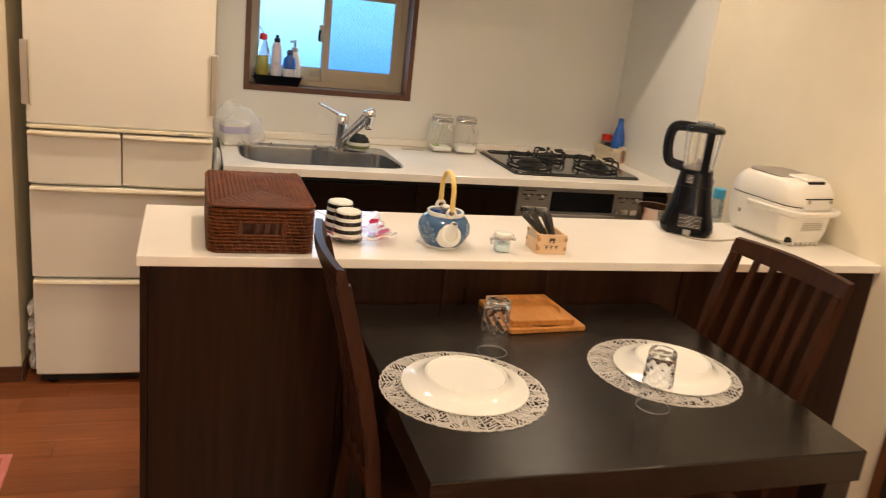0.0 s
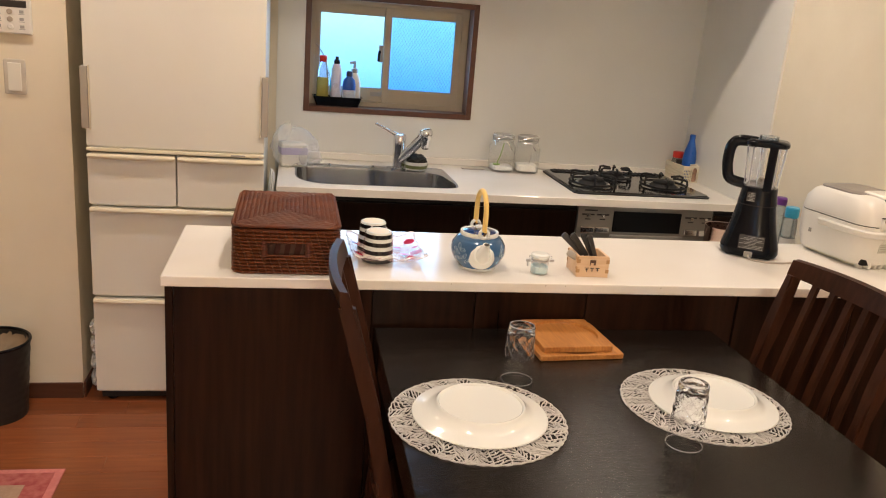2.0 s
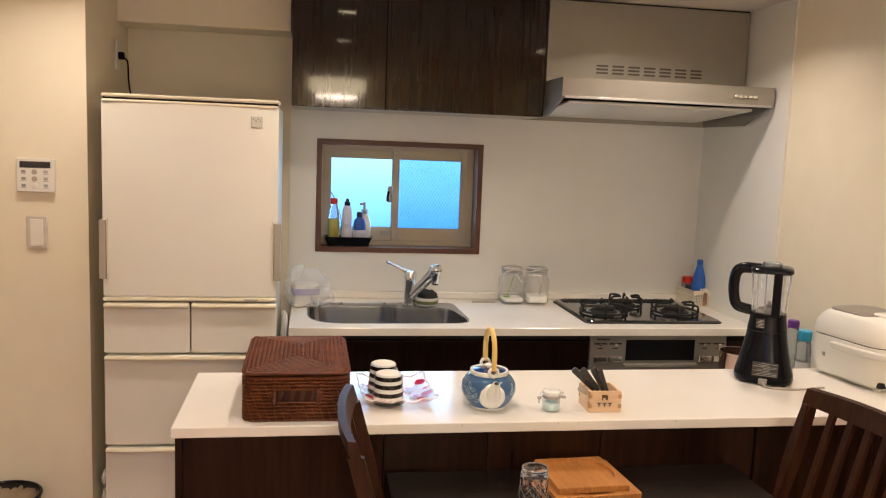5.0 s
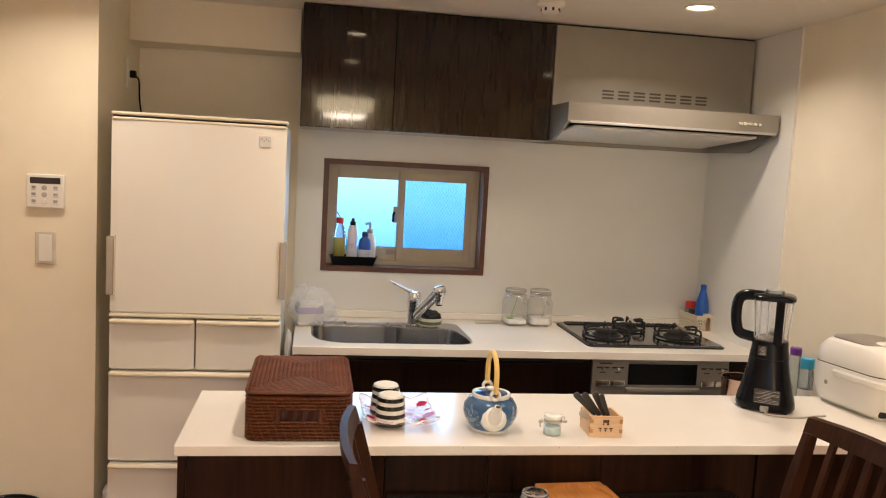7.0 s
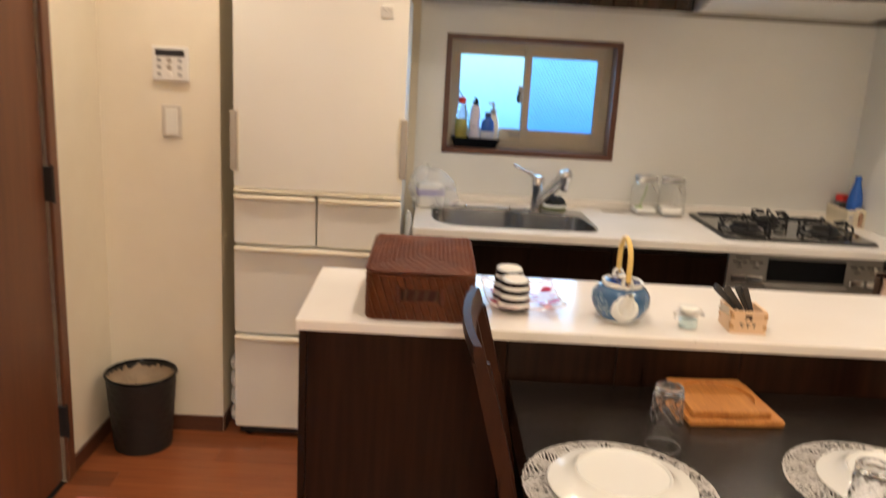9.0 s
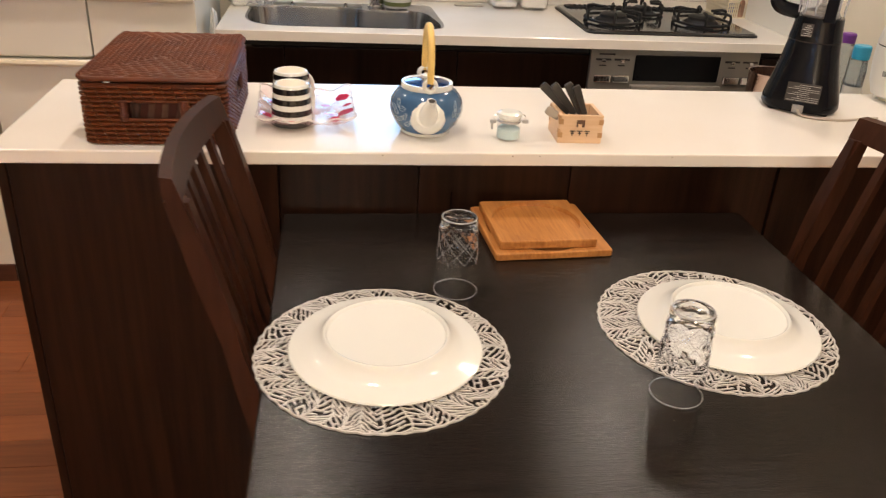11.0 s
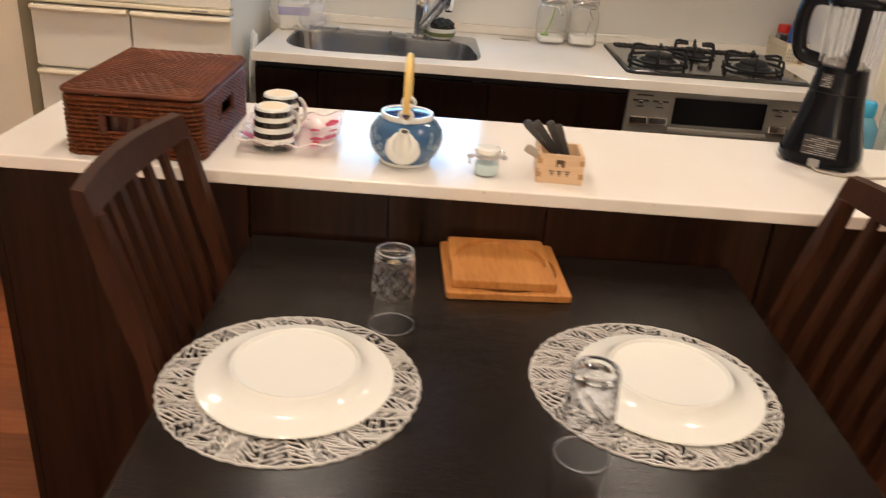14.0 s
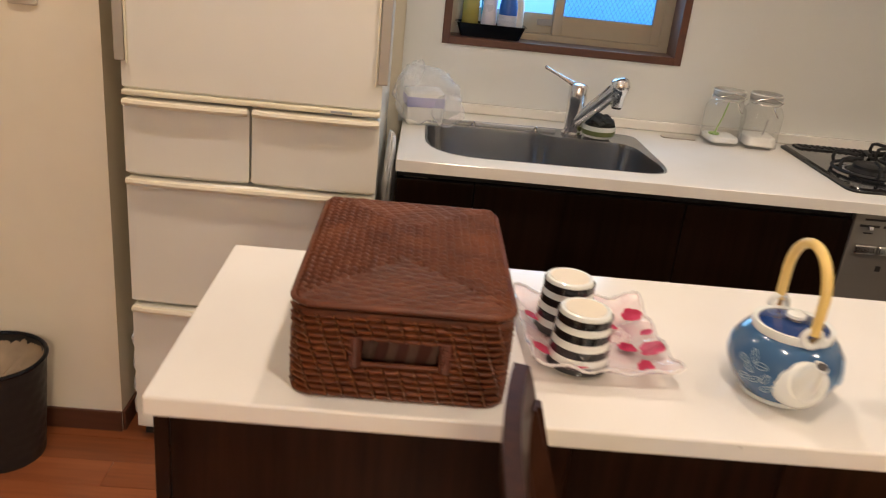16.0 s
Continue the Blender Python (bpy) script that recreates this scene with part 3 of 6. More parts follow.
sd = thing("smoke_alarm", (-0.31, -0.13, CEIL), "round cream smoke alarm on the ceiling", "smoke alarm")
part("base", lathe([(0.05, 0), (0.052, -0.012), (0.044, -0.02)], 36), WHITEPL, sd)
cage = part("cage", lathe([(0.036, -0.02), (0.034, -0.034), (0.022, -0.042)], 30), WHITEPL, sd)
for k in range(8):
    a = 2 * math.pi * k / 8
    part("slot", box(-0.004, 0.004, 0.0335, 0.0365, -0.034, -0.022), INK, cage, at=Matrix.Rotation(a, 4, "Z"))

# ---- fridge niche ----
fridge = thing("fridge", (-1.548, -0.09, 0), "tall warm white five-door fridge with cream trims", "fridge")
FW = 0.301
part("body", box(-FW + 0.004, FW - 0.004, 0.05, 0.58, 0.035, 1.675, 0.006), FRIDGE, fridge)
part("top_cap", rblock(2 * FW + 0.006, 0.12, 0.02, 1.6775, 1.69, 0.004, cy=0.056), FRIDGE_TRIM, fridge, "cream top cap")
part("cap_gap", box(-FW + 0.004, FW - 0.004, 0.006, 0.11, 1.671, 1.678), SHADOWGAP, fridge, "dark gap under the cap")


def front(name, x0, x1, z0, z1, lip, bow=0.006):
    """A fridge front with soft edges and a slightly bowed face."""
    n, loops = 10, []
    for k, (dz, e) in enumerate(((0, 0.007), (0.007, 0), (z1 - z0 - 0.007, 0), (z1 - z0, 0.007))):
        ring = [(x0 + e, 0.045, z0 + dz), (x0 + e, 0.012, z0 + dz)]
        for i in range(n + 1):
            u = i / n
            ring.append((x0 + e + (x1 - x0 - 2 * e) * u, 0.004 + e - bow * math.sin(math.pi * u) ** 0.5, z0 + dz))
        ring += [(x1 - e, 0.012, z0 + dz), (x1 - e, 0.045, z0 + dz)]
        loops.append(ring)
    p = part(name, loft(loops), FRIDGE, fridge)
    if lip:
        ring = []
        for i in range(13):
            u = i / 12
            ring.append((x0 + 0.004 + (x1 - x0 - 0.008) * u, -0.004 - 0.010 * math.sin(math.pi * u) ** 0.4, z1 - 0.009))
        part("grip_lip", tube(ring, 0.0095, 8), FRIDGE_TRIM, p, "cream grip lip")
    return p


main = front("door", -FW, FW, 0.975, 1.671, False)
part("top_trim", box(-FW + 0.003, FW - 0.003, -0.004, 0.03, 1.661, 1.6705, 0.003), FRIDGE_TRIM, main, "cream trim")
part("bottom_trim", box(-FW, FW, -0.007, 0.03, 0.962, 0.975, 0.004), FRIDGE_TRIM, main, "cream trim")
for sx in (-1, 1):
    g = part("side_grip", box(sx * FW - 0.012, sx * FW + 0.012, -0.006, 0.03, 1.04, 1.25, 0.003), FRIDGE_GREY, main, "beige grey side grip")
    part("grip_edge", box(sx * FW - sx * 0.016 - 0.002, sx * FW - sx * 0.016 + 0.002, -0.007, 0.02, 1.035, 1.255, 0.001), FRIDGE_TRIM, g)
BADGE = mat("pale_badge", (0.70, 0.68, 0.61), None, 20, rough=0.4)
badge = part("badge", box(0.205, 0.247, -0.0055, 0.0, 1.592, 1.632, 0.002), BADGE, main, "small pale grey badge")
for k in range(4):
    part("mark", box(0.212 + 0.008 * k, 0.216 + 0.008 * k, -0.0065, -0.004, 1.618 - 0.006 * (k % 2), 1.623 - 0.006 * (k % 2)), GREYPL, badge)
part("name_bar", box(0.185, 0.235, -0.008, -0.004, 0.966, 0.971), GREYPL, main)
front("drawer", -FW, -0.006, 0.768, 0.955, True)
front("drawer", 0.0, FW, 0.768, 0.955, True)
front("drawer", -FW, FW, 0.425, 0.762, True)
front("drawer", -FW, FW, 0.04, 0.418, True)
part("plinth", box(-FW + 0.015, FW - 0.015, 0.02, 0.5, 0.012, 0.04), SHADOWGAP, fridge)
for sx in (-1, 1):
    part("foot", lathe([(0.016, 0.0), (0.02, 0.004), (0.02, 0.02), (0.012, 0.028)], 16), BLACK, fridge, at=pose(sx * 0.25, 0.04, 0))

outlet = thing("wall_outlet", (XN, 0.40, 1.865), "white wall outlet with a black plug", "outlet")
part("plate", box(0, 0.008, -0.035, 0.035, -0.06, 0.06, 0.003), WHITEPL, outlet)
part("plug", box(0.008, 0.032, -0.013, 0.013, -0.018, 0.012, 0.005), BLACK, outlet, "black plug")
part("cord", tube(bezier([(0.03, 0, -0.01), (0.045, -0.01, -0.03), (0.05, -0.02, -0.1), (0.062, -0.03, -0.175)]), 0.0035, 8), BLACK, outlet, "black cord")

panel = thing("heater_control", (-2.0725, YN, 1.397), "white wall control with a dark display and buttons", "control panel")
part("case", box(-0.0625, 0.0625, -0.018, 0, -0.059, 0.059, 0.004), WHITEPL, panel)
part("display", box(-0.05, 0.05, -0.0195, -0.017, 0.026, 0.048, 0.001), INK, panel, "dark display")
for r in range(3):
    for c in range(3):
        x, z = -0.038 + 0.036 * c, 0.012 - 0.024 * r
        if c == 1:
            part("button", moved(lathe([(0.009, 0), (0.009, 0.003), (0.007, 0.004)], 20), pose(x, -0.018, z, 90)), FRIDGE_GREY if r < 2 else WHITEPL, panel)
        else:
            part("button", box(x - 0.007, x + 0.007, -0.0195, -0.017, z - 0.004, z + 0.006, 0.001), GREYPL if c == 0 else LABELGREY, panel)
            part("print_bar", box(x - 0.009, x + 0.009, -0.0186, -0.017, z - 0.0085, z - 0.0065), LABELGREY, panel)
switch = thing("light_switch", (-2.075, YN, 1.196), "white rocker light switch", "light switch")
# Plate's shadowed tone is put into its colour, below the rocker's.
part("plate", rblock(0.07, 0.118, 0.008, 0, 0.007, 0.003), mat("shaded_switch_plate", (0.68, 0.63, 0.53), None, 20, rough=0.4), switch, at=pose(0, 0, 0, 90))
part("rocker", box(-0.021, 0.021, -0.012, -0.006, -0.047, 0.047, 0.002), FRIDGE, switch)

# ---- sink run ----
TZ, TY0, TX0 = 0.85, -0.03, -1.203


def cabinet(x0, x1, z0, z1, y0, label, doors, m=WENGE_BASE, depth=0.56, group="base cabinets", name="base_cabinet", low=0.0):
    c = thing(name, ((x0 + x1) / 2, y0, z0), label, "cabinet", group)
    w, h = (x1 - x0) / 2, z1 - z0
    part("carcass", box(-w + 0.001, w - 0.001, 0.022, depth, 0, h - low), m, c)
    step = 2 * w / doors
    for i in range(doors):
        part("door", box(-w + i * step + 0.0015, -w + (i + 1) * step - 0.0015, 0, 0.02, 0.002, h - 0.002, 0.0015), m, c)
    return c


c1 = cabinet(TX0 + 0.003, -0.9985, 0.1, 0.795, 0.0, "dark wenge base cabinet under the sink", 1, low=0.17)
part("end_panel", box(-0.1005, -0.084, 0.022, 0.56, 0.525, 0.695), WENGE_BASE, c1)
cabinet(-0.9985, -0.446, 0.1, 0.795, 0.0, "dark wenge base cabinet under the sink", 1, low=0.17)
cabinet(-0.446, -0.002, 0.1, 0.795, 0.0, "dark wenge drawer cabinet beside the grill", 1)
cabinet(0.602, XR - 0.008, 0.1, 0.795, 0.0, "narrow dark wenge filler cabinet", 1)
cabinet(0.0, 0.6, 0.1, 0.56, 0.0, "dark wenge cabinet under the grill", 1)
# Plinth in the gap black: the recess shade is painted on.
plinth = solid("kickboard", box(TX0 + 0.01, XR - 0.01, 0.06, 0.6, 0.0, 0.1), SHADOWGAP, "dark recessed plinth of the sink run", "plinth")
solid("grip_channel", box(TX0 + 0.003, -0.001, 0.018, 0.044, 0.795, 0.82), SHADOWGAP, "dark grip channel under the worktop", "trim")
solid("grip_channel_east", box(0.601, XR - 0.008, 0.018, 0.6, 0.795, 0.82), SHADOWGAP, "dark grip channel under the worktop", "trim")

SC = (-0.80, 0.24)
rim = fillet([(-1.135, 0.47), (-1.135, 0.045), (-0.50, 0.055), (-0.474, 0.12), (-0.486, 0.485)], [0.03, 0.17, 0.05, 0.05, 0.04])
bowl = fillet([(-1.127, 0.415), (-1.127, 0.053), (-0.505, 0.063), (-0.482, 0.125), (-0.52, 0.375), (-0.76, 0.375), (-0.80, 0.41)], [0.07, 0.165, 0.05, 0.05, 0.07, 0.03, 0.03])
outer = [(TX0, TY0), (XR - 0.006, TY0), (XR - 0.006, YB - 0.006), (TX0, YB - 0.006)]
ang = angles_for(SC, outer, n=90)
ro, ri, rb = ray_ring(outer, SC, ang), ray_ring(rim, SC, ang), ray_ring(bowl, SC, ang)


def ring3(r, z, k=1.0):
    return [(SC[0] + (p[0] - SC[0]) * k, SC[1] + (p[1] - SC[1]) * k, z) for p in r]


def inset(r, e):
    return [(min(max(p[0], TX0 + e), XR - 0.006 - e), min(max(p[1], TY0 + e), YB - 0.006 - e)) for p in r]


worktop = thing("sink_worktop", (0, 0, 0), "white worktop with a stainless sink let into it", "worktop", kind="structure")
part("slab", loft([ring3(ri, TZ - 0.03), ring3(ro, TZ - 0.03), ring3(ro, TZ - 0.0015), ring3(inset(ro, 0.0015), TZ), ring3(ri, TZ), ring3(ri, TZ - 0.03)], False, False), WORKTOP, worktop)
part("upstand", box(TX0, XR - 0.006, YB - 0.028, YB - 0.0065, TZ, TZ + 0.032, 0.005), WORKTOP, worktop, "low white upstand")
sink = part("sink", loft([ring3(ri, TZ - 0.004), ring3(ri, TZ + 0.0015, 0.997), ring3(ri, TZ + 0.001, 0.985), ring3(rb, TZ - 0.001, 1.0), ring3(rb, TZ - 0.012, 0.992),
                          ring3(rb, TZ - 0.15, 0.955), ring3(rb, TZ - 0.175, 0.91), ring3(rb, TZ - 0.183, 0.6)], False, True), SINKSTEEL, worktop, "brushed stainless sink bowl")
part("drain", lathe([(0.055, 0), (0.057, 0.003), (0.04, 0.004), (0.036, 0.001)], 30), CHROME, sink, at=pose(-0.82, 0.28, TZ - 0.183))
for kx in (-0.99, -0.80):
    part("rail_stud", lathe([(0.008, 0), (0.008, 0.008), (0.005, 0.011)], 14), CHROME, sink, at=pose(kx, 0.432, TZ))
part("ledge_rail", tube([(-1.09, 0.43, TZ + 0.006), (-0.74, 0.43, TZ + 0.006)], 0.004, 8), STEEL, sink)

tap = thing("kitchen_tap", (-0.69, 0.425, TZ), "chrome mixer tap with a pull-out spout", "tap")
body = part("body", lathe([(0.031, 0.0), (0.032, 0.006), (0.0265, 0.012), (0.0265, 0.10), (0.028, 0.104), (0.028, 0.145), (0.024, 0.153), (0.01, 0.156)], 32), CHROME, tap)
part("lever", tube([(-0.008, 0, 0.148), (-0.03, -0.005, 0.158), (-0.07, -0.012, 0.178), (-0.11, -0.018, 0.196)], [0.011, 0.009, 0.0055, 0.006], 12, flat=0.6), CHROME, body)
spout = part("spout", tube([(0.0, -0.005, 0.035), (0.036, -0.04, 0.085), (0.081, -0.086, 0.150), (0.094, -0.099, 0.172)], [0.018, 0.0205, 0.023, 0.0235], 22), CHROME, tap)
part("spray_head", tube([(x - 0.027, y + 0.003, z + 0.024) for x, y, z in ((0.1215, -0.1035, 0.172), (0.122, -0.104, 0.1705), (0.1225, -0.105, 0.164), (0.1228, -0.106, 0.15), (0.123, -0.106, 0.132), (0.123, -0.106, 0.124), (0.123, -0.106, 0.092))], [0.012, 0.02, 0.0265, 0.0285, 0.024, 0.0185, 0.0165], 24), CHROME, spout)
part("nozzle", lathe([(0.014, 0), (0.014, 0.004)], 18), BLACK, spout, at=pose(0.096, -0.103, 0.1105))

dish = thing("sponge_bowl", (-0.615, 0.41, TZ + 0.002), "small white and olive bowl holding a scourer", "bowl")
part("bowl", lathe([(0.03, 0), (0.042, 0.004), (0.05, 0.02), (0.052, 0.04), (0.049, 0.04), (0.046, 0.022), (0.036, 0.009)], 36), PORCELAIN, dish)
part("band", lathe([(0.0485, 0.012), (0.0508, 0.019), (0.0518, 0.026), (0.0505, 0.0265)], 36, False, False), OLIVE, dish, "olive band")
sp = bmesh.new()
bmesh.ops.create_icosphere(sp, subdivisions=4, radius=0.04)
for v in sp.verts:
    v.co *= 1 + 0.35 * noise.noise(v.co * 60) + 0.15 * noise.noise(v.co * 160)
    v.co.z *= 0.6
scour = link("scourer", smoothed(sp), SPONGE)
scour.location = (-0.612, 0.412, TZ + 0.048)
tagged(scour, "dark grey frayed scourer lying in the bowl", "scourer")


LIDGLASS = mat("clouded_lid_glass", (0.62, 0.62, 0.58), (0.52, 0.52, 0.48), 30, rough=0.12, alpha=0.45, coat=0.4)


def clip_jar(loc, rz, label, fill, spoon):
    j = thing("storage_jar", loc, label, "jar", "storage jars", rz=rz)
    W = 0.105
    part("glass", loft([rrect(W - 0.02, W - 0.02, 0.015, 0.0), rrect(W, W, 0.022, 0.008), rrect(W, W, 0.022, 0.112), rrect(0.099, 0.099, 0.04, 0.127), rrect(0.094, 0.094, 0.0465, 0.134), rrect(0.094, 0.094, 0.0465, 0.142)], True, False), JARGLASS, j)
    part("seal", lathe([(0.047, 0.142), (0.0492, 0.144), (0.047, 0.1465)], 30), LABELGREY, j)
    part("lid", lathe([(0.047, 0.1465), (0.0495, 0.149), (0.0495, 0.163), (0.0465, 0.168), (0.03, 0.169)], 36), LIDGLASS, j)
    part("wire", tube(arc((0, 0, 0.138), 0.0482, 0, 360, 30, "z")[:-1], 0.0018, 6, True), CHROME, j)
    part("lid_band", tube(arc((0, 0, 0.1655), 0.0492, 0, 360, 36, "z")[:-1], 0.0017, 6, True), STEEL, j, "dull steel lid band")
    part("bail", tube([(-0.03, -0.036, 0.137), (-0.042, -0.04, 0.15), (0.0, -0.05, 0.163), (0.042, -0.04, 0.15), (0.03, -0.036, 0.137)], 0.0016, 6), CHROME, j)
    part("clasp", tube([(0.012, -0.047, 0.135), (0.022, -0.052, 0.115), (0.03, -0.054, 0.105)], 0.003, 6), CHROME, j)
    part("contents", rblock(W - 0.012, W - 0.012, 0.018, 0.009, 0.009 + fill, 0.004), SALT, j, "white powder inside")
    if spoon:
        part("spoon", merge(tube([(-0.02, 0.0, 0.03), (0.0, 0.01, 0.08), (0.012, 0.015, 0.125)], 0.004, 8, flat=0.5), moved(lathe([(0.004, 0), (0.016, 0.006), (0.017, 0.012)], 16), pose(-0.022, 0, 0.02))), GREEN, j, "green measuring spoon")
    else:
        part("spoon", merge(tube([(0.01, 0.0, 0.024), (0.02, 0.01, 0.05), (0.028, 0.02, 0.085)], 0.003, 8), moved(lathe([(0.004, 0), (0.012, 0.005), (0.013, 0.01)], 16), pose(0.008, 0, 0.018))), STEEL, j, "steel spoon")
    return j


clip_jar((-0.208, 0.505, TZ), 3, "square glass clip jar with white powder and a green spoon", 0.018, True)
clip_jar((-0.092, 0.50, TZ), -4, "square glass clip jar with white powder and a steel spoon", 0.03, False)
solid("spoon_rest", rblock(0.11, 0.035, 0.012, TZ, TZ + 0.004, 0.0015, cx=-0.335, cy=0.515), FRIDGE_GREY, "flat beige tray lying behind the sink", "tray", kind="object")

hob = thing("gas_hob", (0.305, 0.30, TZ), "black glass three-burner gas hob", "hob")
part("plate", rblock(0.60, 0.475, 0.025, 0.0005, 0.012, 0.005), STOVEGLASS, hob)
part("edge", loft([rrect(0.612, 0.487, 0.03, 0.0003), rrect(0.612, 0.487, 0.03, 0.005), rrect(0.6, 0.475, 0.026, 0.007)], True, False), IRON, hob, "dark rim")
vent = part("vent_strip", rblock(0.54, 0.055, 0.008, 0.012, 0.016, 0.001, cy=0.20), IRON, hob, "slotted rear vent")
for k in range(26):
    part("slat", box(-0.25 + 0.02 * k - 0.004, -0.25 + 0.02 * k + 0.004, 0.182, 0.218, 0.0162, 0.0195), IRON, vent)


def burner(x, y, r):
    b = part("burner", lathe([(r * 0.62, 0.012), (r * 0.62, 0.018), (r * 0.5, 0.026), (r * 0.5, 0.034), (r * 0.42, 0.039), (r * 0.2, 0.041)], 30), IRON, hob, at=pose(x, y, 0))
    part("drip_ring", lathe([(r * 0.72, 0.012), (r * 0.78, 0.016), (r * 0.7, 0.017)], 36, False, False), STEEL, b)
    t = part("trivet", tube(arc((0, 0, 0.020), r * 1.05, 0, 360, 40, "z")[:-1], 0.005, 8, True), IRON, b, "cast iron trivet")
    for k in range(6):
        a = radians(60 * k + 15)
        c, s = math.cos(a), math.sin(a)
        part("prong", tube([(c * r * 1.05, s * r * 1.05, 0.018), (c * r * 1.12, s * r * 1.12, 0.035), (c * r * 1.08, s * r * 1.08, 0.052), (c * r * 0.9, s * r * 0.9, 0.056), (c * r * 0.42, s * r * 0.42, 0.054)], 0.0052, 8), IRON, t)


burner(-0.165, -0.06, 0.095)
burner(0.165, -0.06, 0.095)
burner(0.0, 0.10, 0.07)

grill = thing("gas_grill", (0.299, 0.0, 0.565), "silver gas grill front with dark glass and buttons", "grill")
part("body", box(-0.296, 0.296, 0.022, 0.52, 0.002, 0.253), SHADOWGAP, grill)
part("fascia", box(-0.298, 0.298, 0, 0.02, 0.0, 0.252, 0.004), GRILLGREY, grill, "silver fascia")
gd = part("glass_door", box(-0.145, 0.155, -0.006, 0.0, 0.145, 0.232, 0.003), GRILLGLASS, grill, "dark glass grill door")
part("pull", box(-0.155, 0.165, -0.022, -0.004, 0.118, 0.135, 0.004), GRILLGREY, gd)
for sx in (-1, 1):
    for k in range(2):
        x = 0.005 + sx * 0.227 + (k - 0.5) * 0.064
        part("button", box(x - 0.029, x + 0.029, -0.016, 0.0, 0.14, 0.166, 0.004), CHROME, grill, "bright push button")
        sl = part("slider", box(x - 0.026, x + 0.026, -0.003, 0.0, 0.212, 0.218), INK, grill)
        part("slider_knob", box(x - 0.008, x + 0.006, -0.014, -0.002, 0.207, 0.217, 0.002), CHROME, sl)
        part("print_bar", box(x - 0.012, x + 0.012, -0.0012, 0.0, 0.193, 0.197), INK, grill)
part("name_bar", box(-0.27, -0.215, -0.0012, 0, 0.230, 0.235), INK, grill)
part("indicator", box(-0.205, -0.19, -0.0012, 0, 0.09, 0.105), INK, grill)

rack = thing("seasoning_basket", (0.684, 0.505, TZ), "white plastic basket of seasonings beside the hob", "basket", rz=-86)
bk = bmesh.new()
H = 0.075
for z0, z1 in ((0, 0.006), (0.058, H)):
    box(-0.11, 0.11, -0.05, -0.046, z0, z1, bm=bk), box(-0.11, 0.11, 0.046, 0.05, z0, z1, bm=bk), box(-0.11, -0.106, -0.046, 0.046, z0, z1, bm=bk), box(0.106, 0.11, -0.046, 0.046, z0, z1, bm=bk)
for k in range(23):
    x = -0.108 + k * 0.0098
    for y in (-0.048, 0.048):
        box(x - 0.0022, x + 0.0022, y - 0.002, y + 0.002, 0.006, 0.058, bm=bk)
for k in range(10):
    y = -0.045 + k * 0.01
    for x in (-0.108, 0.108):
        box(x - 0.002, x + 0.002, y - 0.0024, y + 0.0024, 0.006, 0.058, bm=bk)
for z in (0.02, 0.033, 0.046):
    box(-0.11, 0.11, -0.05, -0.0465, z - 0.0022, z + 0.0022, bm=bk), box(-0.11, 0.11, 0.0465, 0.05, z - 0.0022, z + 0.0022, bm=bk), box(0.1065, 0.11, -0.05, 0.05, z - 0.0022, z + 0.0022, bm=bk), box(-0.11, -0.1065, -0.05, 0.05, z - 0.0022, z + 0.0022, bm=bk)
part("lattice", bk, FRIDGE_TRIM, rack)
part("base", box(-0.108, 0.108, -0.048, 0.048, 0.001, 0.004), FRIDGE_TRIM, rack)
part("side_panel", box(-0.106, 0.106, -0.0462, -0.0442, 0.004, 0.07), WHITEPL, rack, "plain white side panel")
part("rim", tube(rrect(0.222, 0.102, 0.012, H, 4), 0.0035, 6, True), FRIDGE_TRIM, rack)
rack.scale = (0.76, 0.84, 1.0)


def bottle(name, loc, prof, m, label, cap=None, capm=None, rz=0, band=None, bandm=None, flat=1.0):
    b = thing(name, loc, label, "bottle", rz=rz)
    part("body", moved(lathe(prof, 28), Matrix.Diagonal((1, flat, 1, 1))), m, b)
    if cap:
        part("cap", lathe(cap, 22), capm, b)
    if band:
        part("label_band", moved(lathe(band, 28, False, False), Matrix.Diagonal((1, flat, 1, 1))), bandm, b)
    return b


bottle("oil_bottle", (0.694, 0.47, TZ + 0.005), [(0.026, 0), (0.03, 0.006), (0.031, 0.1), (0.027, 0.135), (0.016, 0.175), (0.012, 0.19)], BLUEPL, "bright blue plastic bottle in the basket", [(0.0135, 0.19), (0.0135, 0.212), (0.011, 0.214)], BLUEPL)
bottle("spice_jar", (0.676, 0.548, TZ + 0.005), [(0.026, 0), (0.028, 0.006), (0.028, 0.075), (0.024, 0.092)], TINT, "small clear spice jar with a red cap", [(0.026, 0.092), (0.026, 0.118), (0.022, 0.121)], REDPL, band=[(0.0285, 0.025), (0.0285, 0.065)], bandm=REDPL)
bottle("spice_jar", (0.668, 0.505, TZ + 0.005), [(0.02, 0), (0.022, 0.006), (0.022, 0.06), (0.018, 0.07)], TINT, "small spice jar with a dark cap", [(0.02, 0.07), (0.02, 0.088)], INK)
bottle("spice_jar", (0.706, 0.439, TZ + 0.005), [(0.018, 0), (0.02, 0.006), (0.02, 0.055), (0.017, 0.064)], COPPER, "small brown spice jar", [(0.018, 0.064), (0.018, 0.08)], FRIDGE_TRIM)

# plastic bag with a tissue box
tb = thing("tissue_packet", (-1.145, 0.40, TZ), "white tissue packet with a lilac band", "tissue box", rz=10)
part("packet", rblock(0.11, 0.085, 0.012, 0, 0.10, 0.008), WHITEPL, tb)
